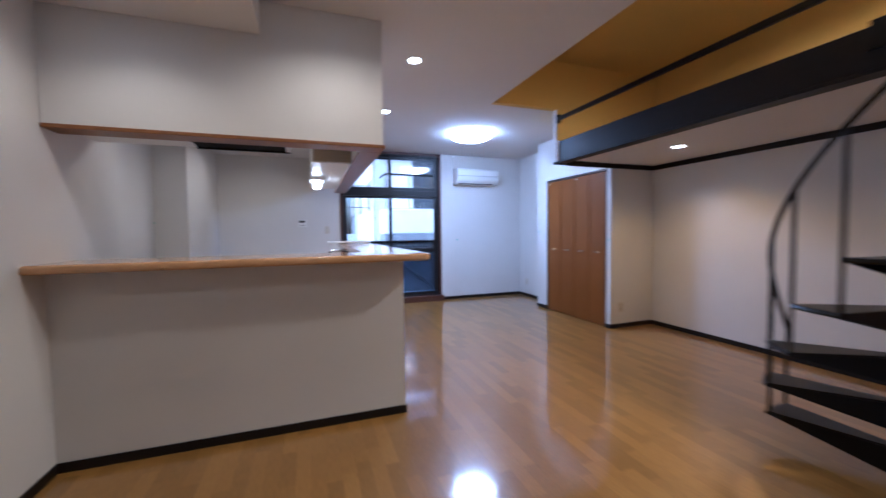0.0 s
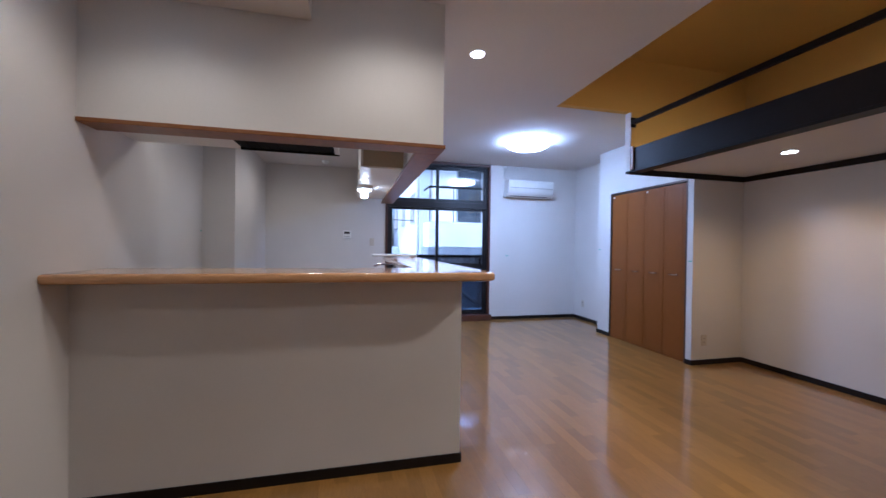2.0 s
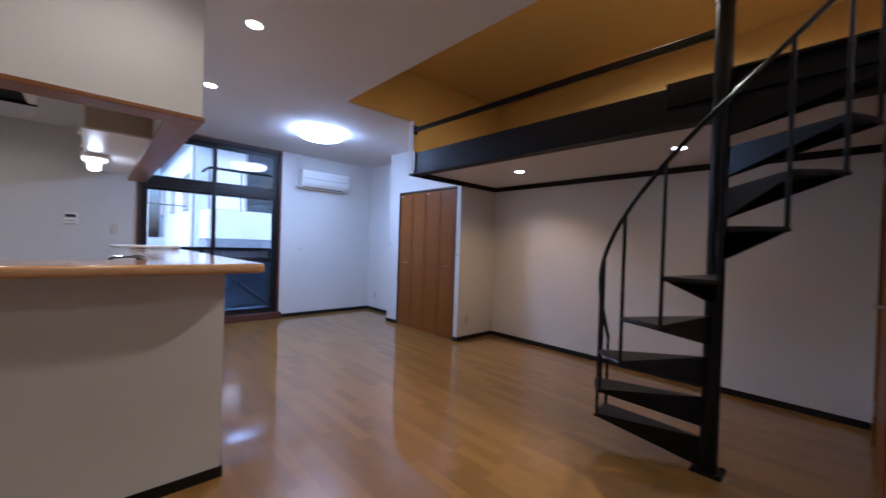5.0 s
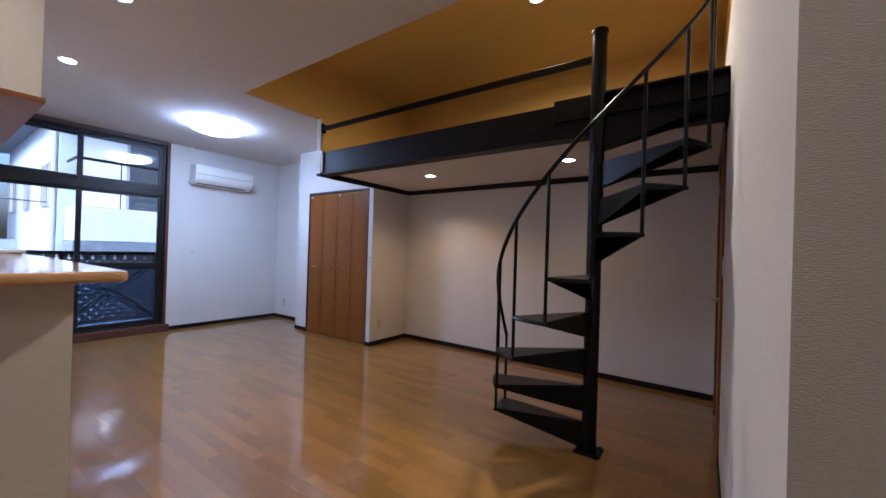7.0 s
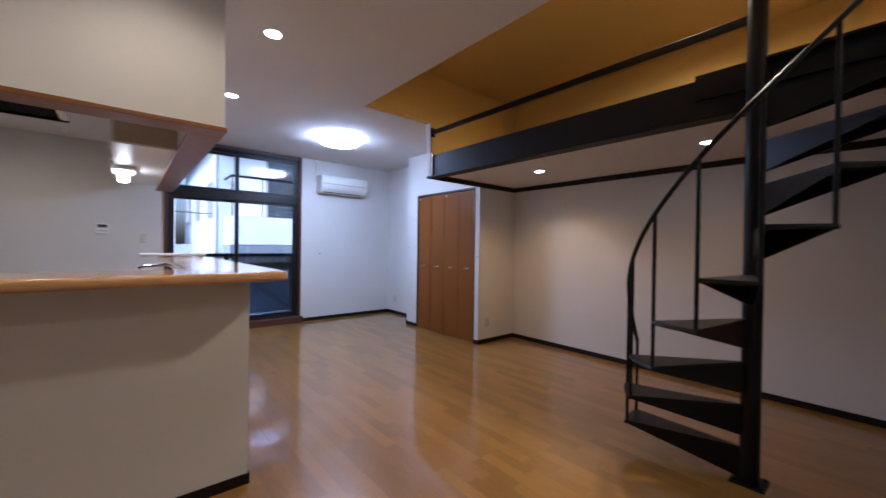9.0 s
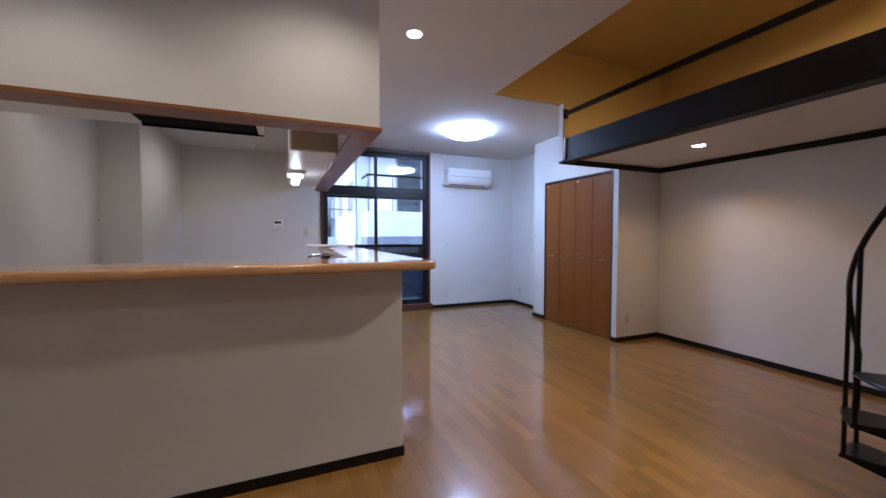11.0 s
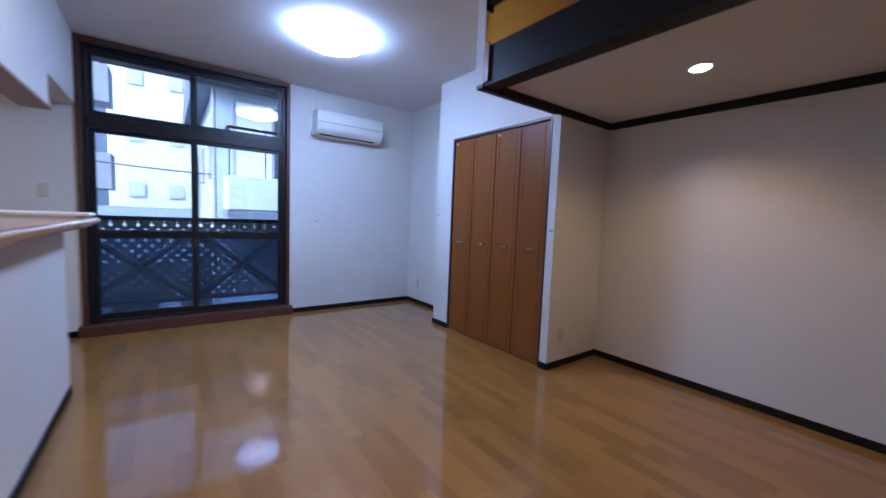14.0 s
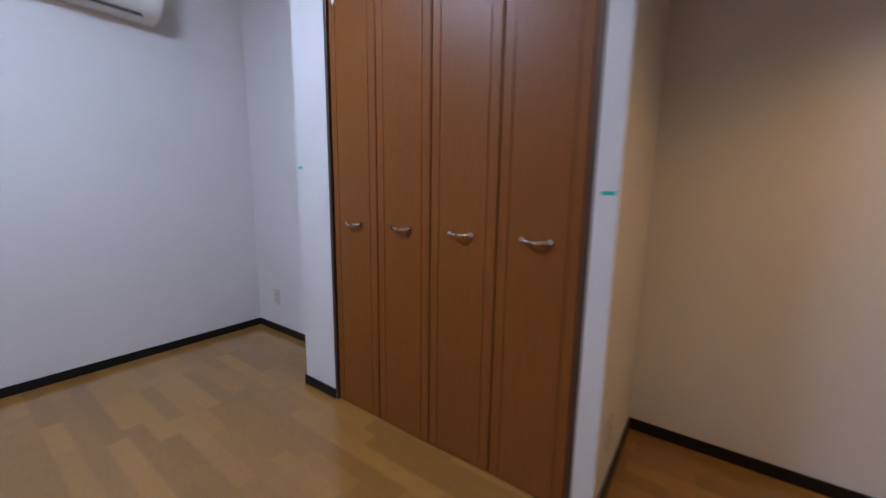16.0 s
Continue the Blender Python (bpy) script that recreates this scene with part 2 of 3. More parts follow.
bm = bmesh.new()
block(bm, LEFT - T, LEFT, REAR, ALCOVE_Y0 - T, -0.05, HIGH + 0.06)
block(bm, ALCOVE, LEFT, ALCOVE_Y0 - T, ALCOVE_Y0, -0.05, HIGH + 0.06)
block(bm, ALCOVE - T, ALCOVE, ALCOVE_Y0 - T, ALCOVE_Y1 + T, -0.05, HIGH + 0.06)
block(bm, ALCOVE, LEFT, ALCOVE_Y1, BACK, -0.05, HIGH + 0.06)
setting("wall_west", bm, PAPER, "white wallpaper wall with a shallow alcove in the kitchen")

bm = bmesh.new()
block(bm, LEFT - 0.5, EDGE, REAR - T, BACK + T, HIGH, HIGH + 0.1)
block(bm, EDGE, RIGHT + T, NICHE + 0.07, BACK + T, HIGH, HIGH + 0.1)
setting("ceiling", bm, PAPER_CEILING, "white papered ceiling with downlights")
setting("ceiling_kitchen", cube(ALCOVE, SX - 0.131, SY + 0.131, BACK, 2.46, HIGH - 0.002), PAPER_CEILING, "lower white kitchen ceiling")
setting("ceiling_dropped", cube(LEFT, 0.564, REAR, SY - 0.002, 2.45, HIGH - 0.002), PAPER_CEILING, "dropped white ceiling box over the entrance side")

# loft: yellow chamber above the niche
bm = bmesh.new()
block(bm, RIGHT, RIGHT + T, SIDE - T, NICHE + 0.07, LOFT_LOW + 0.01, VOID)
block(bm, BEAM, RIGHT, NICHE, NICHE + 0.066, LOFT_LOW + 0.01, HIGH)
block(bm, EDGE - 0.1, RIGHT, NICHE, NICHE + 0.066, HIGH + 0.001, VOID)
block(bm, EDGE - 0.1, EDGE, SIDE - T, NICHE, HIGH + 0.101, VOID)
block(bm, EDGE - 0.1, RIGHT, SIDE - T, SIDE - 0.005, HIGH + 0.061, VOID)
setting("wall_loft", bm, YELLOW, "yellow papered walls of the loft")
setting("ceiling_loft", cube(EDGE - 0.1, RIGHT + T, SIDE - T, NICHE + 0.07, VOID, VOID + 0.1), YELLOW, "yellow papered loft ceiling")
setting("ceiling_niche", cube(BEAM + 0.05, RIGHT, SIDE, NICHE, LOFT_LOW, LOFT_LOW + 0.03), PAPER_CEILING, "white underside of the loft")
setting("floor_loft", cube(BEAM + 0.05, RIGHT, SIDE, NICHE, LOFT_LOW + 0.03, LOFT_TOP - 0.02), DARKWOOD, "loft floor deck")
setting("trim_loft_end", cube(BEAM - 0.012, BEAM - 0.001, NICHE - 0.004, NICHE + 0.07, LOFT_LOW - 0.02, HIGH), PAPER, "white end of the loft wing wall")

# ---------------------------------------------------------------- kitchen shell
KX, KY, KEND = 1.41, 3.172, 5.76
bm = bmesh.new()
block(bm, LEFT, KX, KY, KY + T, -0.05, 1.066)
block(bm, KX - T, KX, KY + T, KEND, -0.05, 1.066)
setting("wall_counter", bm, PAPER, "low white wallpaper wall under the bar counter")
bm = bmesh.new()
block(bm, LEFT, SX, SY, SY + 0.13, SZ, HIGH)
block(bm, SX - 0.13, SX, SY + 0.13, SEND, SZ, HIGH)
block(bm, SX - 0.13, SX, SEND, BACK, 2.06, HIGH)
setting("wall_soffit", bm, PAPER, "white hanging soffit wall over the bar counter")
bm = bmesh.new()
block(bm, LEFT, SX + 0.012, SY - 0.012, SY + 0.14, SZ - 0.023, SZ - 0.001, 0.003)
block(bm, SX - 0.14, SX + 0.012, SY + 0.1401, SEND + 0.004, SZ - 0.023, SZ - 0.001, 0.003)
setting("trim_soffit", bm, REDWOOD, "reddish-brown wooden trim along the soffit")

# dark beam, rail and trims of the loft
def loft_beam():
    t = thing("loft_beam", "black painted timber beam along the loft edge", "beam", (BEAM, SIDE, 0))
    part("beam", cube(0, 0.05, 0.0, NICHE - SIDE, 2.061, 2.282, 0.004), BEAMWOOD, t)
    part("bottom_board", cube(-0.004, 0.12, 0.0, NICHE - SIDE - 0.002, 2.038, 2.06, 0.002), BEAMWOOD, t)
    part("end_strip", cube(-0.014, -0.001, NICHE - SIDE - 0.05, NICHE - SIDE - 0.006, 2.06, 2.30, 0.003), REDWOOD, t, "small reddish-brown wooden end strip")


loft_beam()


def loft_rail():
    t = thing("loft_rail", "square black steel guard rail along the loft edge", "railing", (BEAM, 0, 0))
    part("bar", cube(0.0, 0.036, 1.52, NICHE - 0.012, 2.526, 2.57, 0.005), STEEL, t)
    part("wall_flange", cube(-0.012, 0.048, NICHE - 0.012, NICHE - 0.001, 2.50, 2.60, 0.003), STEEL, t)
    part("pole_bracket", cube(-0.03, 0.03, 1.515, 1.519, 2.52, 2.575, 0.001), STEEL, t)


loft_rail()
bm = bmesh.new()
block(bm, RIGHT - 0.015, RIGHT - 0.001, SIDE, NICHE - 0.001, 2.015, LOFT_LOW - 0.001, 0.002)
block(bm, BEAM + 0.121, RIGHT - 0.016, NICHE - 0.016, NICHE - 0.001, 2.015, LOFT_LOW - 0.001, 0.002)
block(bm, BEAM + 0.121, RIGHT - 0.016, SIDE + 0.001, SIDE + 0.016, 2.015, LOFT_LOW - 0.001, 0.002)
block(bm, BEAM - 0.01, CLOSET - 0.001, NICHE + 0.001, NICHE + 0.06, 2.03, LOFT_LOW + 0.008, 0.002)
setting("trim_niche", bm, DARKWOOD, "black-brown wooden moulding under the loft")

# dark baseboards
bm = bmesh.new()
B, H = 0.009, 0.054
for x0, x1, y0, y1 in (
        (WX1 + 0.046, RECESS, BACK - B, BACK - 0.0005), (RECESS - B, RECESS - 0.0005, 5.977, BACK - B), (CLOSET + 0.001, RECESS - B, 5.977, 5.976 + B),
        (CLOSET - B, CLOSET - 0.0005, 5.715, 5.976 + B), (CLOSET - B, CLOSET - 0.0005, NICHE - B, 4.452), (CLOSET, RIGHT - B, NICHE - B, NICHE - 0.0005),
        (RIGHT - B, RIGHT - 0.0005, SIDE + B, NICHE - 0.0005), (4.80, RIGHT - B, SIDE + 0.0005, SIDE + B), (1.66, 3.78, SIDE + 0.0005, SIDE + B),
        (1.66 - B, 1.6595, REAR, SIDE + B), (LEFT, KX + B, KY - B, KY - 0.0005), (KX + 0.0005, KX + B, KY, KEND + B), (KX - T, KX, KEND + 0.0005, KEND + B),
        (LEFT + 0.0005, LEFT + B, REAR, KY - B), (LEFT + 0.0005, WX0 - 0.046, BACK - B, BACK - 0.0005)):
    block(bm, x0, x1, y0, y1, -0.005, H, 0.002)
setting("baseboard", bm, DARKWOOD, "narrow black-brown baseboard")


# bar counter: an L with a bullnose edge
def bar_counter():
    x1, y0, r = 1.565, 2.99, 0.07
    arc = [(x1 - r + r * math.sin(a), y0 + r - r * math.cos(a)) for a in [math.pi / 2 * k / 8 for k in range(9)]]
    outline = [(LEFT + 0.001, y0), *arc, (x1, KEND + 0.1), (1.16, KEND + 0.1), (1.16, 3.44), (LEFT + 0.001, 3.44)]
    t = thing("bar_counter", "glossy light maple L-shaped bar counter with rounded edge", "counter")
    bm = prism(bmesh.new(), outline, 1.067, 1.114)
    es = [e for e in bm.edges if abs(e.verts[0].co.z - e.verts[1].co.z) < 1e-4]
    bmesh.ops.bevel(bm, geom=es, offset=0.02, segments=5, affect="EDGES", profile=0.6)
    part("top", bm, COUNTER, t, smooth=True)
    part("end_ledge", cube(1.02, 1.55, KEND - 0.20, KEND + 0.06, 1.122, 1.145, 0.008), CABWHITE, t, "white raised ledge at the end")
    for x in (1.06, 1.51):
        part("ledge_foot", cube(x - 0.02, x + 0.02, KEND - 0.17, KEND + 0.03, 1.1145, 1.1215), CABINET, t)
    return t


bar_counter()


# ---------------------------------------------------------------- balcony window
def balcony_window():
    w = tagged(new("window_1"), "tall black aluminium sliding balcony window with transom and frosted lower panes", "window", kind="structure")
    x0, x1, y = WX0, WX1, BACK
    # wooden casing
    part("casing_left", cube(x0 - 0.02, x0 + 0.018, y - 0.02, y + 0.12, 0.0, 2.65, 0.004), WINWOOD, w, "brown wooden casing")
    part("casing_right", cube(x1 - 0.018, x1 + 0.02, y - 0.02, y + 0.12, 0.0, 2.65, 0.004), WINWOOD, w, "brown wooden casing")
    part("casing_top", cube(x0 + 0.0181, x1 - 0.0181, y - 0.02, y + 0.12, 2.605, 2.65, 0.004), WINWOOD, w, "brown wooden casing")
    part("sill", cube(x0 - 0.045, x1 + 0.045, y - 0.075, y + 0.12, -0.004, 0.098, 0.006), WINWOOD, w, "brown wooden threshold")
    a0, a1 = x0 + 0.019, x1 - 0.019
    fy = y + 0.035
    part("frame_left", cube(a0, a0 + 0.035, fy, fy + 0.08, 0.099, 2.603, 0.003), ALU, w)
    part("frame_right", cube(a1 - 0.035, a1, fy, fy + 0.08, 0.099, 2.603, 0.003), ALU, w)
    part("frame_bottom", cube(a0 + 0.0351, a1 - 0.0351, fy, fy + 0.08, 0.099, 0.118, 0.003), ALU, w)
    part("frame_top", cube(a0 + 0.0351, a1 - 0.0351, fy, fy + 0.08, 2.56, 2.603, 0.003), ALU, w)
    part("transom_bar", cube(a0 + 0.0351, a1 - 0.0351, fy - 0.01, fy + 0.085, 1.887, 1.987, 0.004), ALU, w)
    mid = 2.16
    for i, (s0, s1, off) in enumerate(((a0 + 0.036, mid + 0.03, 0.042), (mid - 0.03, a1 - 0.036, 0.008))):
        yy = fy + off
        for z0, z1, lower in ((0.119, 1.885, True), (1.989, 2.558, False)):
            s = part("sash", cube(s0, s0 + 0.04, yy, yy + 0.028, z0, z1, 0.003), ALU, w)
            part("stile", cube(s1 - 0.04, s1, yy, yy + 0.028, z0, z1, 0.003), ALU, s)
            part("bottom_rail", cube(s0 + 0.0401, s1 - 0.0401, yy, yy + 0.028, z0, z0 + 0.055, 0.003), ALU, s)
            part("top_rail", cube(s0 + 0.0401, s1 - 0.0401, yy, yy + 0.028, z1 - 0.035, z1, 0.003), ALU, s)
            if lower:
                part("middle_rail", cube(s0 + 0.0401, s1 - 0.0401, yy, yy + 0.028, 0.892, 0.96, 0.003), ALU, s)
                p = part("frosted_pane", cube(s0 + 0.04, s1 - 0.04, yy + 0.012, yy + 0.016, z0 + 0.05, 0.90), FROST, s, "frosted glass pane")
                p.visible_shadow = False
                p = part("pane", cube(s0 + 0.04, s1 - 0.04, yy + 0.012, yy + 0.016, 0.955, z1 - 0.03), PANE, s, "clear glass pane")
            else:
                p = part("pane", cube(s0 + 0.04, s1 - 0.04, yy + 0.012, yy + 0.016, z0 + 0.05, z1 - 0.03), PANE, s, "clear glass pane")
            p.visible_shadow = False
    part("latch", cube(mid - 0.018, mid + 0.018, fy - 0.012, fy + 0.008, 2.17, 2.24, 0.005), BLACKPLASTIC, w)
    part("latch", cube(mid - 0.018, mid + 0.018, fy - 0.012, fy + 0.008, 0.80, 0.88, 0.005), BLACKPLASTIC, w)
    part("curtain_rail", cube(x0 + 0.07, x1 - 0.07, y - 0.03, y - 0.012, 2.588, 2.604, 0.003), BLACKPLASTIC, w, "dark curtain rail")
    for k in range(7):
        part("rail_bracket", cube(x0 + 0.16 + k * 0.235, x0 + 0.185 + k * 0.235, y - 0.035, y - 0.008, 2.582, 2.612, 0.003), BLACKPLASTIC, w)


balcony_window()


# ---------------------------------------------------------------- closet with four folding doors
def folding_closet():
    y0, y1, top = 4.475, 5.692, 2.0
    c = tagged(new("door_closet"), "closed four-panel cherry folding closet door with chrome handles", "closet door", kind="structure")
    x = CLOSET
    part("frame_near", cube(x - 0.004, x + 0.06, y0 - 0.022, y0 - 0.002, -0.004, top + 0.03, 0.002), BRONZE, c, "brown metal frame")
    part("frame_far", cube(x - 0.004, x + 0.06, y1 + 0.002, y1 + 0.022, -0.004, top + 0.03, 0.002), BRONZE, c, "brown metal frame")
    # upper track of the folding leaves
    part("frame_top", cube(x - 0.004, x + 0.06, y0 - 0.0019, y1 + 0.0019, top + 0.008, top + 0.03, 0.002), BRONZE, c, "brown metal strip across the door opening")
    part("closet_back", cube(x + 0.5, x + 0.52, y0 - 0.02, y1 + 0.02, 0.0, top), DARKWOOD, c)
    # unseen strip, added to block light that leaks under the leaves
    part("bottom_track", cube(x + 0.036, x + 0.056, y0, y1, -0.002, 0.012), BRONZE, c, "brown metal strip across the door opening")
    w = (y1 - y0) / 4
    for k in range(4):
        a, b = y0 + k * w + 0.002, y0 + (k + 1) * w - 0.002
        d = part("door_leaf", cube(x + 0.008, x + 0.034, a, b, 0.004, top - 0.002, 0.002), DOORWOOD, c)
        # raised middle field between two slim grooved stiles
        part("field", cube(x + 0.0058, x + 0.0079, a + 0.045, b - 0.045, 0.012, top - 0.006, 0.0015), DOORWOOD, d)
        part("stile_field", cube(x + 0.0058, x + 0.0079, a + 0.004, a + 0.041, 0.012, top - 0.006, 0.0015), DOORWOOD, d)
        part("stile_field", cube(x + 0.0058, x + 0.0079, b - 0.041, b - 0.004, 0.012, top - 0.006, 0.0015), DOORWOOD, d)
        m = (a + b) / 2
        pts = [(x + 0.004 - 0.024 * math.sin(math.pi * s / 12), m - 0.05 + 0.1 * s / 12, 0.965 - 0.006 * math.sin(math.pi * s / 12)) for s in range(13)]
        part("handle", tube(bmesh.new(), pts, 0.0065, 10), CHROME, d, "chrome bow handle", smooth=True)
        for s in (-1, 1):
            part("handle_foot", rod(bmesh.new(), (x + 0.006, m + s * 0.05, 0.965), (x - 0.004, m + s * 0.05, 0.965), 0.009), CHROME, d, "chrome handle foot", smooth=True)
        if k % 2 == 1:
            part("catch", rod(bmesh.new(), (x + 0.005, b - 0.045, top - 0.035), (x - 0.003, b - 0.045, top - 0.035), 0.011), PLASTIC, d, "small white catch", smooth=True)


folding_closet()


# ---------------------------------------------------------------- spiral stair
def spiral_stair():
    cx, cy, R = 3.495, 1.483, 0.606
    t = thing("spiral_stair", "black steel spiral stair with wedge treads and thin railing", "staircase", (cx, cy, 0))
    part("pole", rod(bmesh.new(), (0, 0, 0.012), (0, 0, 2.665), 0.045, n=28), STEEL, t, smooth=True)
    part("pole_cap", rod(bmesh.new(), (0, 0, 2.665), (0, 0, 2.68), 0.052, n=28), STEEL, t, smooth=True)
    part("base_plate", cube(-0.075, 0.075, -0.075, 0.075, -0.002, 0.012, 0.002), STEEL, t)
    for a in range(4):
        px, py = 0.058 * (1 if a % 2 else -1), 0.058 * (1 if a // 2 else -1)
        part("bolt", rod(bmesh.new(), (px, py, 0.012), (px, py, 0.022), 0.008, n=6), STEEL, t)
    rise, first, step, low = 0.2362, 85.9, 21.37, 0.181
    rail = []
    for k in range(9):
        z = low + rise * k
        a0, a1 = radians(first + step * k), radians(first + step * (k + 1))
        bm = bmesh.new()
        inner = [(0.04 * math.cos(a), 0.04 * math.sin(a)) for a in (a0, a1)]
        outer = [(R * math.cos(a1 + (a0 - a1) * s / 4), R * math.sin(a1 + (a0 - a1) * s / 4)) for s in range(5)]
        prism(bm, inner + outer, z - 0.009, z)
        tread = part("tread", bm, STEEL, t)
        # tapering side plates that carry the tread
        for a in (a0 + 0.012, a1 - 0.012):
            c, s = math.cos(a), math.sin(a)
            n = Vector((-s, c, 0)) * 0.004
            bm = bmesh.new()
            deep, slim = 0.165, 0.022
            quad = [(0.043, z - deep), (R - 0.01, z - slim), (R - 0.01, z - 0.0095), (0.043, z - 0.0095)]
            rows = [[bm.verts.new(Vector((r * c, r * s, h)) + n * sg) for r, h in quad] for sg in (-1, 1)]
            bm.faces.new(rows[0][::-1])
            bm.faces.new(rows[1])
            for i in range(4):
                bm.faces.new((rows[0][i], rows[0][(i + 1) % 4], rows[1][(i + 1) % 4], rows[1][i]))
            bmesh.ops.recalc_face_normals(bm, faces=bm.faces[:])
            part("side_plate", bm, STEEL, tread)
        bm = bmesh.new()
        edge = [(R * math.cos(a0 + (a1 - a0) * s / 5), R * math.sin(a0 + (a1 - a0) * s / 5), z - 0.012) for s in range(6)]
        tube(bm, edge, 0.011, 6)
        part("tread_rim", bm, STEEL, tread)
    # thin balusters tie each tread's near corner to the next tread's far corner and carry the rail
    guard = 0.545
    for k in range(10):
        a = radians(first + step * k) + (0.03 if k == 0 else -0.012)
        bx, by = (R - 0.006) * math.cos(a), (R - 0.006) * math.sin(a)
        foot = low + rise * max(k - 1, 0) - 0.02
        top = low + rise * k + guard if k else low + 0.46
        part("baluster", rod(bmesh.new(), (bx, by, foot), (bx, by, top), 0.0095, n=10), STEEL, t, smooth=True)
    pts = []
    for k in range(0, 9 * 6 + 1):
        u = k / 6
        a = radians(first + step * u) - 0.012 + 0.042 * max(0.0, 1 - u)
        pts.append(((R - 0.006) * math.cos(a), (R - 0.006) * math.sin(a), low + rise * u + guard - 0.085 * max(0.0, 1 - u) ** 2))
    part("handrail", tube(bmesh.new(), pts, 0.0115, 10), STEEL, t, smooth=True)
    # landing plate between the pole and the loft edge
    part("landing", cube(-0.02, BEAM - cx - 0.032, SIDE - cy + 0.004, -0.05, 2.265, 2.28, 0.002), STEEL, t)
    part("landing_edge", cube(BEAM - cx - 0.03, BEAM - cx - 0.005, SIDE - cy + 0.004, 0.30, 2.15, 2.30, 0.003), STEEL, t)
    return t


spiral_stair()


# ---------------------------------------------------------------- air conditioner
def air_conditioner():
    t = thing("air_conditioner", "white wall-mounted air conditioner high on the wall", "air conditioner", (3.328, BACK, 2.112))
    prof = [(0.0, 0.0), (-0.10, 0.0), (-0.175, 0.045), (-0.205, 0.10), (-0.205, 0.24), (-0.19, 0.275), (-0.15, 0.285), (0.0, 0.285)]
    bm = bmesh.new()
    for x in (0.0, 0.83):
        for y, z in prof:
            bm.verts.new((x, y, z))
    bm.verts.ensure_lookup_table()
    n = len(prof)
    v = bm.verts
    bm.faces.new([v[i] for i in range(n)])
    bm.faces.new([v[n + i] for i in range(n)][::-1])
    for i in range(n):
        bm.faces.new((v[i], v[(i + 1) % n], v[n + (i + 1) % n], v[n + i]))
    bmesh.ops.recalc_face_normals(bm, faces=bm.faces[:])
    bmesh.ops.bevel(bm, geom=bm.edges[:], offset=0.008, segments=2, affect="EDGES")
    part("body", bm, PLASTIC, t, smooth=True)
    part("front_panel", cube(0.02, 0.81, -0.2095, -0.2045, 0.15, 0.245, 0.002), PLASTIC, t)
    part("seam", cube(0.02, 0.81, -0.2075, -0.2035, 0.142, 0.149), GREYPLASTIC, t, "dark seam")
    flap = part("louvre", cube(0.05, 0.74, -0.006, 0.006, -0.03, 0.03, 0.004), PLASTIC, t, "white air louvre")
    flap.matrix_local = pose(0, -0.155, 0.048, 52, 0, 0)
    slot = part("air_slot", cube(0.05, 0.74, -0.004, 0.004, -0.008, 0.008), BLACKPLASTIC, t, "dark air slot")
    slot.matrix_local = pose(0, -0.1225, 0.0135, 52, 0, 0)
    part("pipe_cover", cube(-0.02, -0.001, -0.05, -0.002, 0.01, 0.05, 0.004), PLASTIC, t)
    part("power_cord", tube(bmesh.new(), [(-0.012, -0.012, 0.04), (-0.015, -0.01, 0.2), (-0.012, -0.01, 0.45), (-0.004, -0.012, 0.515)], 0.006), PLASTIC, t, "white power cord", smooth=True)
    part("socket", cube(-0.03, 0.03, -0.022, -0.001, 0.50, 0.535, 0.004), PLASTIC, t)


air_conditioner()


# ---------------------------------------------------------------- lamps
def ceiling_lamp():
    at = (3.035, 5.65, HIGH)
    t = thing("ceiling_lamp", "round opal ceiling lamp, lit cool white", "ceiling lamp", at)
    part("base", lathe([(0.255, -0.03), (0.265, -0.001)]), PLASTIC, t, smooth=True)
    prof = [(0.285 * math.cos(a), -0.03 - 0.085 * math.sin(a)) for a in [math.pi / 2 * k / 10 for k in range(10)]] + [(0.02, -0.115)]
    part("shade", lathe(prof), GLOW_COOL, t, "glowing opal shade", smooth=True)


ceiling_lamp()


def downlight(x, y, z, power=0.0, cone=120, colour=WARM):
    t = thing("downlight", "small round recessed downlight with white rim, lit", "downlight", (x, y, z), group="recessed downlights")
    part("rim", lathe([(0.05, -0.003), (0.058, -0.004), (0.061, -0.0005)], 32), PLASTIC, t, smooth=True)
    part("bulb", lathe([(0.02, -0.0075), (0.047, -0.006), (0.048, -0.0035)], 32), GLOW_WARM, t, "glowing bulb", smooth=True)
    if power:
        lamp("downlight_beam", "SPOT", power, colour, pose(x, y, z - 0.02), cone=cone, blend=0.7, radius=0.08)


for x, y, p in ((1.657, 3.685, 7), (1.67, 5.04, 7), (1.0, 2.66, 12.0), (0.9, 1.1, 7.5)):
    downlight(x, y, HIGH, p, 145)
for x, y, p in ((4.30, 3.43, 14.0), (4.29, 1.90, 2.5)):
    downlight(x, y, LOFT_LOW, p, 140, AMBER)
downlight(0.21, 6.09, 2.46, 7, 172)
downlight(0.21, 4.45, 2.46, 10, 172)
downlight(-0.05, 2.75, 2.45, 5, 145)
# loft downlight never comes into view; added to brighten the yellow walls
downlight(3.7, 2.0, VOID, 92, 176)

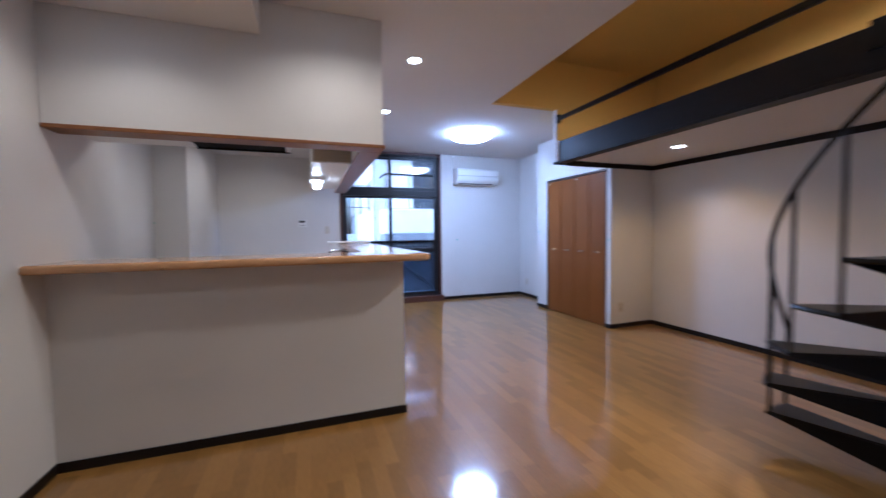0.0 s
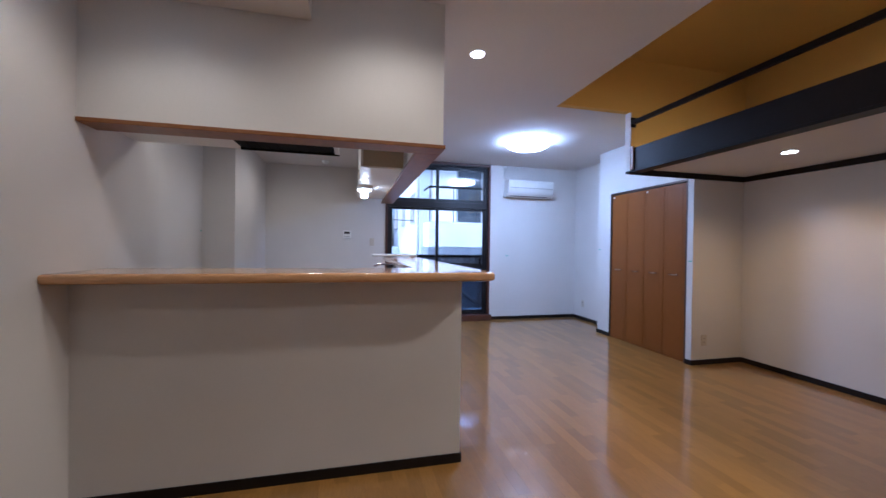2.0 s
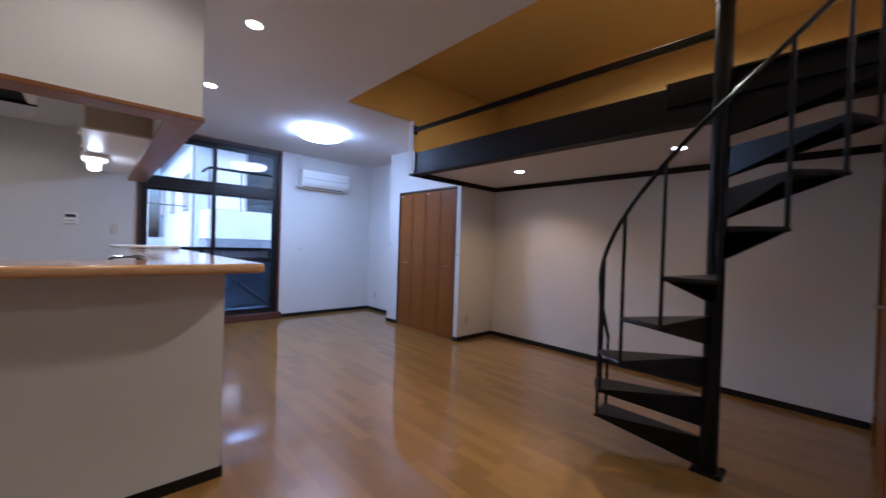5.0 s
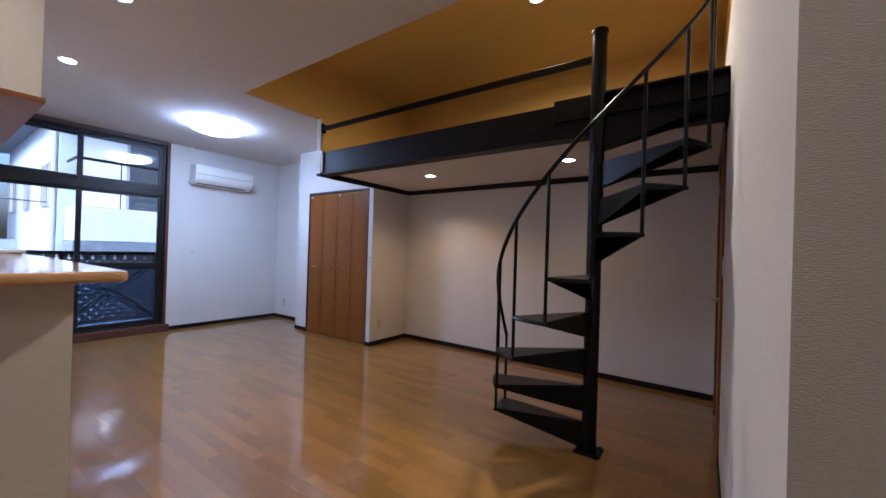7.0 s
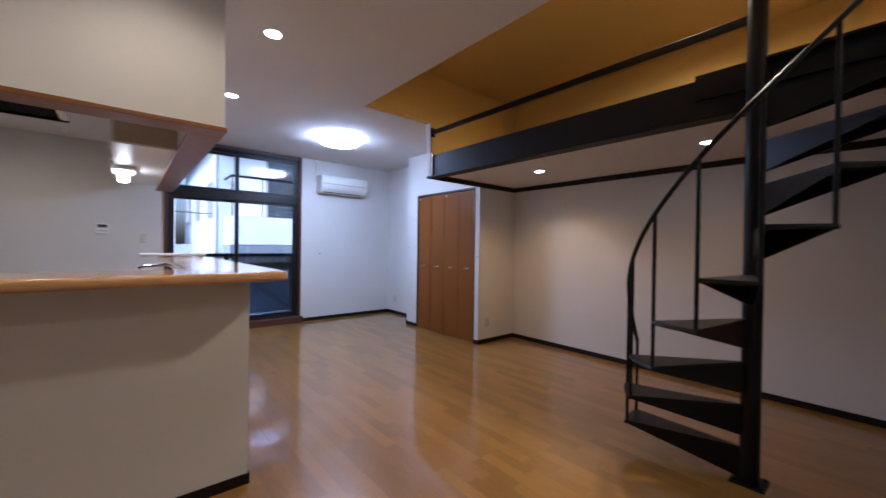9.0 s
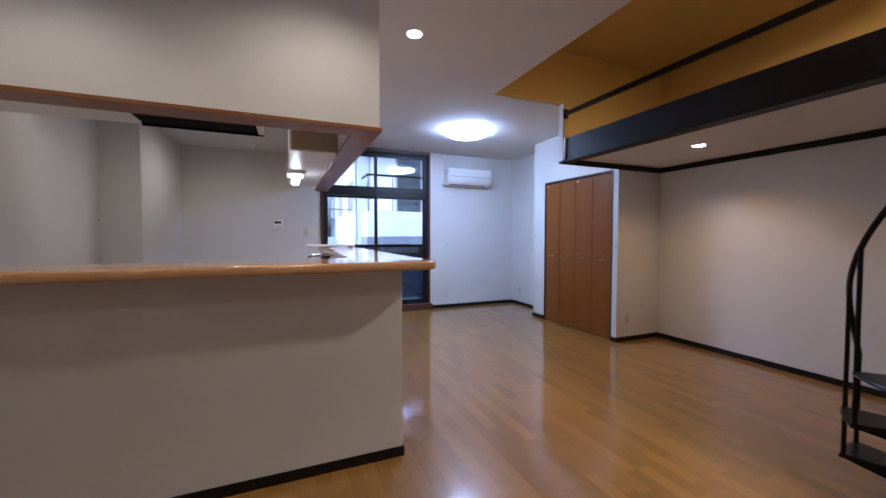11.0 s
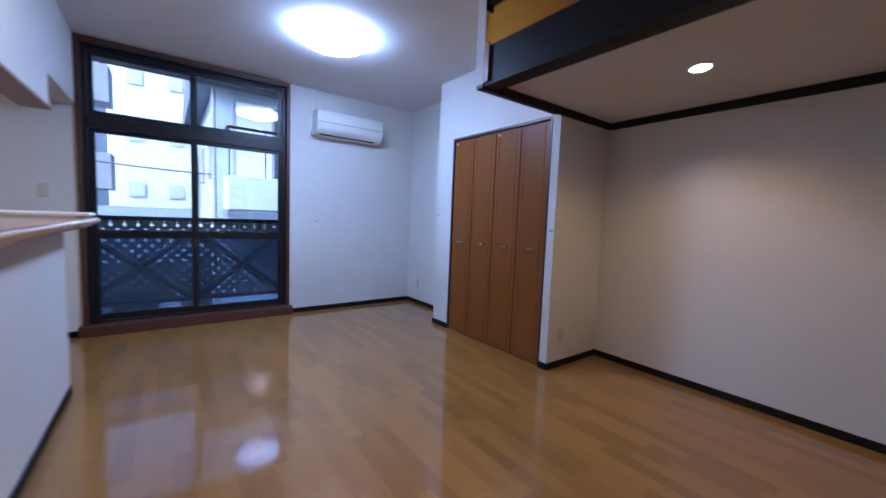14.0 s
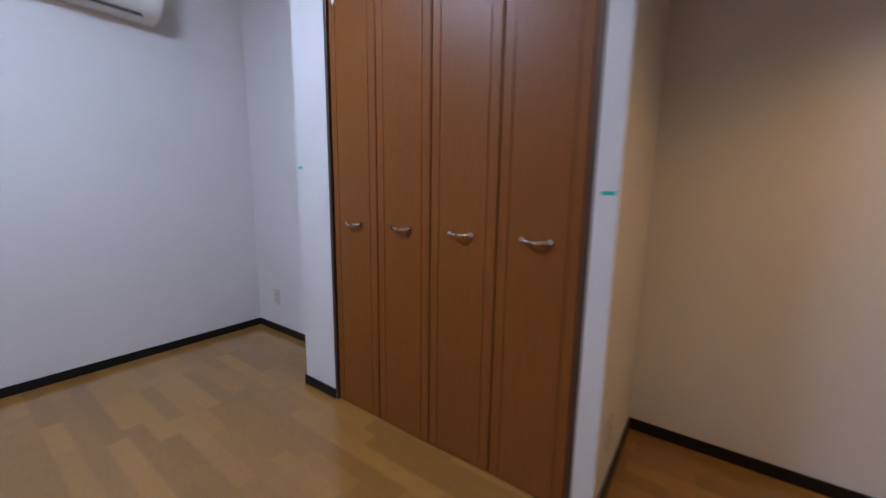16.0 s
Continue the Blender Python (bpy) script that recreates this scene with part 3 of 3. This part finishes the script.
# ---------------------------------------------------------------- wooden door beside the stair
def room_door():
    d = tagged(new("door_1"), "closed brown wooden door in a wooden frame beside the stair", "door", kind="structure")
    x0, x1, y = 3.86, 4.72, SIDE
    part("jamb_near", cube(x0 - 0.07, x0 + 0.02, y - 0.11, y + 0.014, -0.002, 2.03, 0.003), DOORWOOD, d)
    part("jamb_far", cube(x1 - 0.02, x1 + 0.07, y - 0.11, y + 0.014, -0.002, 2.03, 0.003), DOORWOOD, d)
    part("head", cube(x0 + 0.0201, x1 - 0.0201, y - 0.11, y + 0.014, 1.985, 2.03, 0.003), DOORWOOD, d)
    leaf = part("leaf", cube(x0 + 0.022, x1 - 0.022, y - 0.036, y - 0.001, 0.006, 1.983, 0.003), DOORWOOD, d)
    part("rose", rod(bmesh.new(), (x0 + 0.08, y - 0.001, 0.99), (x0 + 0.08, y + 0.012, 0.99), 0.026, n=20), CHROME, leaf, "chrome handle rose", smooth=True)
    part("lever", tube(bmesh.new(), [(x0 + 0.08, y + 0.012, 0.99), (x0 + 0.08, y + 0.05, 0.99), (x0 + 0.10, y + 0.058, 0.99), (x0 + 0.20, y + 0.058, 0.988)], 0.009), CHROME, leaf, "chrome lever handle", smooth=True)
    for z in (0.2, 1.75):
        part("hinge", rod(bmesh.new(), (x1 - 0.02, y + 0.006, z), (x1 - 0.02, y + 0.006, z + 0.1), 0.008), CHROME, leaf, "metal hinge", smooth=True)


room_door()


# ---------------------------------------------------------------- kitchen behind the bar
def wall_cabinet(x0, x1, y0, y1, z0, z1, doors, facing):
    t = thing("wall_cabinet", "beige laminate kitchen wall cabinet with white underside", "cabinet", (0, 0, 0))
    part("body", cube(x0, x1, y0, y1, z0 + 0.012, z1, 0.002), CABINET, t)
    part("underside", cube(x0 + 0.001, x1 - 0.001, y0 + 0.001, y1 - 0.001, z0, z0 + 0.0115), CABWHITE, t, "white underside")
    for k in range(doors):
        if facing == "y":
            a, b = x0 + (x1 - x0) * k / doors, x0 + (x1 - x0) * (k + 1) / doors
            part("cabinet_door", cube(a + 0.002, b - 0.002, y1, y1 + 0.018, z0 + 0.004, z1 - 0.004, 0.002), CABWHITE, t, "white cabinet door")
        else:
            a, b = y0 + (y1 - y0) * k / doors, y0 + (y1 - y0) * (k + 1) / doors
            part("cabinet_door", cube(x0 - 0.018, x0, a + 0.002, b - 0.002, z0 + 0.004, z1 - 0.004, 0.002), CABWHITE, t, "white cabinet door")
            part("knob", rod(bmesh.new(), (x0 - 0.018, b - 0.05, z0 + 0.05), (x0 - 0.04, b - 0.05, z0 + 0.05), 0.008, 0.012), PLASTIC, t, "small white knob", smooth=True)
    return t


wall_cabinet(0.86, SX - 0.131, 3.98, 5.88, 1.842, 2.459, 4, "x")
wall_cabinet(LEFT + 0.002, 0.105, SY + 0.131, 3.72, 1.86, 2.459, 1, "y")


def range_hood():
    t = thing("range_hood", "white range hood with black filter underside over the stove", "range hood", (0.11, SY + 0.135, 1.842))
    part("shell", cube(0.0, 0.59, 0.0, 0.29, 0.03, 0.618, 0.006), CABWHITE, t)
    part("lip", cube(0.56, 0.59, 0.0, 0.29, 0.0, 0.0295, 0.003), CABWHITE, t)
    part("filter", cube(0.004, 0.555, 0.004, 0.284, 0.006, 0.0295, 0.003), FILTER, t, "black grease filter")
    for k in range(9):
        part("filter_slat", cube(0.03 + k * 0.0555, 0.068 + k * 0.0555, 0.02, 0.27, 0.0, 0.0055, 0.001), FILTER, t)
    part("front_lip", cube(0.0, 0.59, 0.2905, 0.305, -0.006, 0.06, 0.003), FILTER, t, "black front edge")


range_hood()


def kitchen_lamp():
    t = thing("kitchen_lamp", "small lit kitchen lamp under the wall cabinet", "lamp", (0.90, 4.97, 1.841))
    part("base", cube(-0.075, 0.075, -0.15, 0.15, -0.03, -0.001, 0.006), PLASTIC, t)
    part("tube_cover", cube(-0.035, 0.035, -0.10, 0.10, -0.105, -0.0305, 0.02), GLOW_KITCHEN, t, "glowing opal cover", smooth=True)
    part("pull_switch", rod(bmesh.new(), (-0.045, -0.1, -0.03), (-0.045, -0.1, -0.05), 0.004), PLASTIC, t)


kitchen_lamp()


def base_cabinets():
    for i, y in enumerate((3.50, 4.25, 5.0)):
        t = thing("base_cabinet", "white kitchen base cabinet behind the bar wall", "cabinet", (0.72, y, 0), group="kitchen base cabinets")
        part("body", cube(0.0, 0.598, 0.0, 0.745, 0.08, 0.80, 0.002), CABWHITE, t)
        part("cabinet_door", cube(-0.018, -0.001, 0.003, 0.742, 0.085, 0.795, 0.002), CABINET, t)
        part("plinth", cube(0.04, 0.598, 0.0, 0.745, -0.012, 0.079), DARKWOOD, t)
    w = thing("worktop", "stainless steel kitchen worktop with a sink rim", "worktop", (0, 0, 0))
    part("top", cube(0.70, 1.318, 3.281, 5.76, 0.801, 0.84, 0.003), STAINLESS, w)
    part("front_leg", cube(LEFT + 0.01, 0.699, 3.281, 3.85, 0.801, 0.84, 0.003), STAINLESS, w)
    t = thing("base_cabinet", "white kitchen base cabinet under the stove", "cabinet", (LEFT + 0.02, 3.281, 0), group="kitchen base cabinets")
    part("body", cube(0.0, 1.18, 0.0, 0.54, -0.012, 0.80, 0.002), CABWHITE, t)


base_cabinets()


def faucet():
    t = thing("faucet", "chrome kitchen faucet with a long swivel spout", "faucet", (1.22, 4.72, 0.84))
    part("base", rod(bmesh.new(), (0, 0, 0), (0, 0, 0.07), 0.024), CHROME, t, smooth=True)
    part("body", rod(bmesh.new(), (0, 0, 0.0701), (0, 0, 0.24), 0.017), CHROME, t, smooth=True)
    part("spout", tube(bmesh.new(), [(0, 0, 0.225), (-0.06, 0.0, 0.238), (-0.20, 0.0, 0.228), (-0.23, 0, 0.21)], 0.011, 10), CHROME, t, smooth=True)
    part("lever", tube(bmesh.new(), [(0, 0, 0.24), (0.005, 0, 0.265), (-0.03, 0.06, 0.285)], 0.009), CHROME, t, smooth=True)


faucet()


# ---------------------------------------------------------------- wall fittings
def fitting(name, label, category, at, turn, w, h, mat, holes=2, group=""):
    """A flush plate: x along the wall, -y into the room."""
    t = thing(name, label, category, at, turn, group)
    part("plate", cube(-w / 2, w / 2, -0.008, -0.0005, -h / 2, h / 2, 0.003), mat, t)
    part("insert", cube(-w * 0.24, w * 0.24, -0.0105, -0.0081, -h * 0.36, h * 0.36, 0.001), mat, t)
    for k in range(holes):
        z = (k - (holes - 1) / 2) * h * 0.34
        for s in (-1, 1):
            part("slot", cube(s * 0.007 - 0.0015, s * 0.007 + 0.0015, -0.0115, -0.0106, z - 0.005, z + 0.005), BLACKPLASTIC, t, "dark slot")
    return t


fitting("outlet", "ivory double wall outlet low beside the closet", "outlet", (4.535, NICHE, 0.265), 0, 0.07, 0.12, IVORY, group="wall outlets")
fitting("outlet", "ivory double wall outlet low in the corner", "outlet", (RECESS, 6.86, 0.28), -90, 0.07, 0.12, IVORY, group="wall outlets")
fitting("outlet", "white wall outlet low on the wall by the bar", "outlet", (LEFT, 2.69, 0.30), 90, 0.12, 0.12, IVORY, holes=0, group="wall outlets")
fitting("wall_switch", "ivory wall switch beside the balcony window", "switch", (1.085, BACK, 1.305), 0, 0.07, 0.12, IVORY, holes=0)
fitting("wall_switch", "small ivory wall switch by the wooden door", "switch", (3.70, SIDE, 1.20), 180, 0.07, 0.12, IVORY, holes=0)


def remote_panel():
    t = thing("water_heater_remote", "small white water heater remote with dark display", "wall panel", (0.70, BACK, 1.412))
    part("case", cube(-0.062, 0.062, -0.02, -0.0005, -0.062, 0.062, 0.005), PLASTIC, t)
    part("display", cube(-0.045, 0.045, -0.022, -0.0201, 0.012, 0.048, 0.001), BLACKPLASTIC, t, "dark display")
    for k in range(3):
        part("button", cube(-0.04 + k * 0.03, -0.018 + k * 0.03, -0.0225, -0.0201, -0.035, -0.02, 0.001), GREYPLASTIC, t)


remote_panel()


def door_phone():
    t = thing("door_phone", "grey wall-mounted intercom phone with handset and coiled cord", "intercom", (LEFT, 2.60, 1.40), 90)
    part("case", cube(-0.10, 0.10, -0.035, -0.0005, -0.11, 0.11, 0.008), GREYPLASTIC, t)
    bm = bmesh.new()
    block(bm, 0.035, 0.085, -0.075, -0.036, 0.045, 0.105, 0.012)
    block(bm, 0.035, 0.085, -0.075, -0.036, -0.105, -0.045, 0.012)
    block(bm, 0.040, 0.080, -0.082, -0.052, -0.09, 0.09, 0.010)
    part("handset", bm, GREYPLASTIC, t, "grey handset", smooth=True)
    part("keypad", cube(-0.08, 0.015, -0.038, -0.0351, -0.08, 0.0, 0.002), IVORY, t)
    pts = [(0.05 + 0.012 * math.cos(a), -0.03 + 0.012 * math.sin(a), -0.11 - 0.08 * math.sin(math.pi * k / 60) - 0.0006 * k) for k, a in enumerate([0.9 * j for j in range(60)])]
    part("cord", tube(bmesh.new(), pts, 0.004, 6), GREYPLASTIC, t, "coiled cord", smooth=True)


door_phone()


def smoke_detector(x, y):
    t = thing("smoke_detector", "small white round smoke detector on the kitchen ceiling", "smoke detector", (x, y, 2.46))
    part("base", lathe([(0.05, -0.015), (0.052, -0.0005)], 28), PLASTIC, t, smooth=True)
    part("head", lathe([(0.02, -0.04), (0.036, -0.034), (0.04, -0.0151)], 28), PLASTIC, t, smooth=True)


smoke_detector(0.39, 6.75)


def tape(label, at, turn):
    t = tagged(new("masking_tape", mesh_of("masking_tape", cube(-0.02, 0.02, -0.0015, -0.0004, -0.006, 0.006), TAPE)), label, "tape", "bits of tape")
    t.matrix_world = pose(*at, 0, 0, turn)


tape("bit of green masking tape on the wall corner by the closet", (CLOSET - 0.0005, 4.41, 1.127), -90)
tape("small pale green scrap of tape on the white wall", (3.392, BACK, 1.102), 0)
tape("tiny green scrap of tape on the closet wall edge", (CLOSET - 0.0005, 5.947, 1.234), -90)
tape("bit of green masking tape in the kitchen alcove corner", (ALCOVE, 5.61, 1.385), 90)

# ---------------------------------------------------------------- outdoors
BUILD_W = material("pale_render", (0.78, 0.78, 0.78), 0.9, grain=0.06, scale=3, spot=0.08)
BUILD_B = material("pale_blue_grey_render", (0.40, 0.46, 0.54), 0.9, grain=0.06, scale=3, spot=0.08)
BUILD_P = material("pale_blue_panel", (0.52, 0.58, 0.66), 0.8, grain=0.05, scale=3, spot=0.06)
BUILD_G = material("grey_concrete", (0.30, 0.32, 0.35), 0.9, grain=0.08, scale=3, spot=0.1)
ROOF = material("blue_grey_roof", (0.16, 0.19, 0.24), 0.7, grain=0.1, scale=8)
# washed-out look of far windows put into the colour; curtains on the near house
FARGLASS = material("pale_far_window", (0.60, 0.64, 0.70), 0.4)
OUTGLASS = material("dark_window_glass", (0.05, 0.06, 0.075), 0.12)
LATTICE = material("blue_grey_lattice", (0.10, 0.115, 0.14), 0.6, grain=0.1)
ASPHALT = material("asphalt", (0.06, 0.06, 0.062), 0.9, grain=0.2, scale=20, bump=0.3)
BALCONY = material("balcony_concrete", (0.13, 0.14, 0.15), 0.85, grain=0.1, scale=10)
RED = material("dark_red_cladding", (0.20, 0.05, 0.045), 0.7, grain=0.1)

tagged(new("ground", mesh_of("ground", cube(-900, 900, 7.4, 1500, -3.4, -3.2), ASPHALT)), "grey street ground", "ground", kind="structure")
setting("balcony_ceiling", cube(-0.1, 4.6, BACK + T + 0.002, 8.35, 2.79, 3.0), BALCONY, "grey underside of the balcony above")
setting("balcony_slab", cube(-0.1, 4.6, BACK + T, 8.35, -0.28, -0.08), BALCONY, "grey concrete balcony floor")


def balcony_railing():
    y, x0, x1 = 8.22, 0.04, 4.36
    t = thing("balcony_railing", "black steel balcony railing with diamond lattice and cross braces", "railing", (0, y, 0))
    part("top_rail", cube(x0, x1, -0.035, 0.035, 1.03, 1.085, 0.006), STEEL, t)
    part("middle_rail", cube(x0, x1, -0.018, 0.018, 0.90, 0.925, 0.004), STEEL, t)
    part("bottom_rail", cube(x0, x1, -0.02, 0.02, 0.03, 0.07, 0.004), STEEL, t)
    n = 4
    w = (x1 - x0) / n
    for k in range(n + 1):
        part("post", cube(x0 + k * w - 0.022, x0 + k * w + 0.022, -0.02, 0.02, -0.08, 1.029, 0.004), STEEL, t)
    for k in range(n):
        a, b = x0 + k * w + 0.02, x0 + (k + 1) * w - 0.02
        part("cross_brace", rod(bmesh.new(), (a, -0.03, 0.07), (b, -0.03, 0.90), 0.036, n=8), STEEL, t)
        part("cross_brace", rod(bmesh.new(), (a, -0.031, 0.90), (b, -0.031, 0.07), 0.036, n=8), STEEL, t)
    # lattice of thin flat bars behind the braces
    for sign, off in ((1, 0.028), (-1, 0.034)):
        k = x0 - 1.0
        while k < x1 + 1.0:
            za, zb, hgt = 0.06, 1.03, 0.97
            xa, xb = (k, k + hgt) if sign > 0 else (k + hgt, k)
            pa, pb = Vector((xa, off, za)), Vector((xb, off, zb))
            d = pb - pa
            t0, t1 = 0.0, 1.0
            lo, hi = sorted(((x0 - pa.x) / d.x, (x1 - pa.x) / d.x))
            t0, t1 = max(t0, lo), min(t1, hi)
            if t1 - t0 > 0.03:
                a, b = pa + d * t0, pa + d * t1
                bm = bmesh.new()
                side = Vector((-d.z, 0, d.x)).normalized() * 0.027
                q = [a - side, b - side, b + side, a + side]
                lo_v = [bm.verts.new(p) for p in q]
                hi_v = [bm.verts.new(p + Vector((0, 0.004, 0))) for p in q]
                bm.faces.new(lo_v)
                bm.faces.new(hi_v[::-1])
                for i in range(4):
                    bm.faces.new((lo_v[i], hi_v[i], hi_v[(i + 1) % 4], lo_v[(i + 1) % 4]))
                bmesh.ops.recalc_face_normals(bm, faces=bm.faces[:])
                part("lattice_bar", bm, LATTICE, t)
            k += 0.125
    return t


balcony_railing()


def house(name, label, x0, x1, y0, y1, z0, z1, mat, storeys, columns, side=0, roof="flat", win=(0.9, 1.1), panes=None):
    """A block whose street face looks at -y, with sills, panes and a roof edge; side adds windows on the -x face."""
    t = thing(name, label, "building", (x0, y0, z0))
    w, d, h = x1 - x0, y1 - y0, z1 - z0
    part("wall", cube(0, w, 0, d, 0, h), mat, t)
    if roof == "flat":
        part("roof", cube(-0.15, w + 0.15, -0.15, d + 0.15, h, h + 0.25), BUILD_G, t)
    else:
        bm = bmesh.new()
        over = 0.45
        vs = [(-over, -over, h), (w + over, -over, h), (w + over, d + over, h), (-over, d + over, h), (-over, d / 2, h + 1.5), (w + over, d / 2, h + 1.5)]
        v = [bm.verts.new(p) for p in vs]
        for f in ((0, 1, 5, 4), (2, 3, 4, 5), (0, 4, 3), (1, 2, 5), (0, 3, 2, 1)):
            bm.faces.new([v[i] for i in f])
        bmesh.ops.recalc_face_normals(bm, faces=bm.faces[:])
        part("roof", bm, ROOF, t, "blue-grey pitched roof")
        part("gutter", cube(-over, w + over, -over - 0.1, -over, h - 0.06, h + 0.06), ROOF, t)
    for s in range(storeys):
        zc = (s + 0.55) * h / storeys
        for c in range(columns):
            xc = (c + 0.5) * w / columns
            # frames go pale along with pale panes, for the same washed-out look
            f = part("window", cube(xc - win[0] / 2 - 0.06, xc + win[0] / 2 + 0.06, -0.05, 0.02, zc - win[1] / 2 - 0.06, zc + win[1] / 2 + 0.06), BUILD_P if panes else BUILD_G, t)
            part("pane", cube(xc - win[0] / 2, xc - 0.02, -0.06, -0.051, zc - win[1] / 2, zc + win[1] / 2), panes or OUTGLASS, f)
            part("pane", cube(xc + 0.02, xc + win[0] / 2, -0.06, -0.051, zc - win[1] / 2, zc + win[1] / 2), panes or OUTGLASS, f)
        for c in range(side):
            yc = (c + 0.5) * d / side
            f = part("window", cube(-0.05, 0.02, yc - 0.45, yc + 0.45, zc - 0.55, zc + 0.55), BUILD_G, t)
            part("pane", cube(-0.06, -0.051, yc - 0.4, yc + 0.4, zc - 0.5, zc + 0.5), panes or OUTGLASS, f)
    return t


right_house = house("apartment_house", "pale house across the street with a railed balcony", 2.95, 11.0, 13.4, 21.4, -3.2, 4.3, BUILD_B, 2, 0, side=3, roof="pitched")
glazing = part("window", cube(0.35, 7.6, -0.04, 0.03, 5.2, 7.2), BUILD_G, right_house, "balcony glazing with pale curtains")
for k in range(8):
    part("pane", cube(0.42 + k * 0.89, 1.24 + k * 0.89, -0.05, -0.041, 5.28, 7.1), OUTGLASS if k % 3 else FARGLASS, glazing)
bal = part("balcony", cube(0.12, 7.9, -0.95, -0.05, 4.42, 5.2, 0.02), BUILD_P, right_house, "pale solid balcony front")
part("balcony_base", cube(0.1, 7.95, -1.0, -0.05, 3.8, 4.41), ROOF, bal)
part("balcony_rail", tube(bmesh.new(), [(0.14, -0.92, 6.3), (7.88, -0.92, 6.3)], 0.035), STEEL, bal)
part("balcony_rail", tube(bmesh.new(), [(0.14, -0.9, 6.3), (0.14, -0.06, 6.3)], 0.035), STEEL, bal)
for k in range(11):
    part("rail_post", rod(bmesh.new(), (0.15 + k * 0.77, -0.92, 5.2), (0.15 + k * 0.77, -0.92, 6.3), 0.014, n=6), STEEL, bal)
part("downpipe", rod(bmesh.new(), (-0.06, 0.1, 0), (-0.06, 0.1, 7.4), 0.05, n=8), BUILD_G, right_house)
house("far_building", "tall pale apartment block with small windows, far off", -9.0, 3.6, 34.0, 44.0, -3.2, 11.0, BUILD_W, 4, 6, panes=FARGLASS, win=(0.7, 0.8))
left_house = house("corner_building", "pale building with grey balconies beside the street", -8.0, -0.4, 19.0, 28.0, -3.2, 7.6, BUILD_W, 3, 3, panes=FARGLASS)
for z in (2.2, 4.9, 7.5):
    part("balcony", cube(6.2, 8.6, -1.1, -0.06, z, z + 1.1, 0.02), BUILD_G, left_house, "grey balcony front")
house("low_house", "low house with a blue-grey roof behind the railing", -3.5, 2.2, 15.0, 18.5, -3.2, -0.3, BUILD_W, 1, 3, roof="pitched")
house("annexe", "small dark red clad annexe behind the railing", -2.4, -0.6, 12.2, 14.0, -3.2, 0.75, RED, 1, 1)

for i, (a, b) in enumerate((((-4.0, 19.0, 3.9), (8.0, 13.4, 3.05)), ((-4.0, 19.0, 3.0), (8.0, 13.4, 2.2)), ((-4.0, 19.0, 1.2), (8.0, 13.4, 1.2)))):
    pts = [(a[0] + (b[0] - a[0]) * k / 16, a[1] + (b[1] - a[1]) * k / 16, a[2] + (b[2] - a[2]) * k / 16 - 0.3 * math.sin(math.pi * k / 16)) for k in range(17)]
    tagged(new("overhead_wire", mesh_of("overhead_wire", tube(bmesh.new(), pts, 0.022, 6), BLACKPLASTIC)), "thin black overhead street wire", "wire", "overhead wires")

# ---------------------------------------------------------------- strip flooring, piece by piece
def plank_verts(w, l, top=0.0, low=-0.011):
    e = 0.00006
    return [(0, 0, low), (w, 0, low), (w, l, low), (0, l, low), (0, 0, top - e), (w, 0, top - e), (w, l, top - e), (0, l, top - e),
            (e, e, top), (w - e, e, top), (w - e, l - e, top), (e, l - e, top)]


PLANK_FACES = [(0, 1, 5, 4), (1, 2, 6, 5), (2, 3, 7, 6), (3, 0, 4, 7), (4, 5, 9, 8), (5, 6, 10, 9), (6, 7, 11, 10), (7, 4, 8, 11), (8, 9, 10, 11)]
shared = {}


def plank_mesh(l):
    if l not in shared:
        me = bpy.data.meshes.new("plank")
        me.from_pydata(plank_verts(0.0756, l - 0.0002), [], PLANK_FACES)
        me.materials.append(PLANK)
        shared[l] = me
    return shared[l]


rng = random.Random(7)
floor_ob = bpy.data.objects["floor"]
rest_v, rest_f = [], []
x = LEFT - 0.40
while x < RIGHT:
    y = REAR - rng.choice((0.0, 0.12, 0.24, 0.36))
    while y < BACK + 0.05:
        l = rng.choice((0.303, 0.379, 0.455, 0.606))
        inside = x > LEFT - 0.08 or 3.8 < y < 5.8
        if 1.5 < x < 4.25 and 2.55 < y < 5.55:
            p = new("plank", plank_mesh(l))
            p.parent = floor_ob
            p.location = (x, y, 0)
        elif inside:
            i = len(rest_v)
            rest_v += [(a + x, b + y, c) for a, b, c in plank_verts(0.0756, min(l, BACK + 0.08 - y) - 0.0002)]
            rest_f += [tuple(j + i for j in f) for f in PLANK_FACES]
        y += l
    x += 0.0758
me = bpy.data.meshes.new("plank_field")
me.from_pydata(rest_v, [], rest_f)
me.materials.append(PLANK)
field = new("plank_field", me)
field.parent = floor_ob
tagged(field, "glossy oak strip flooring", kind="stuff")
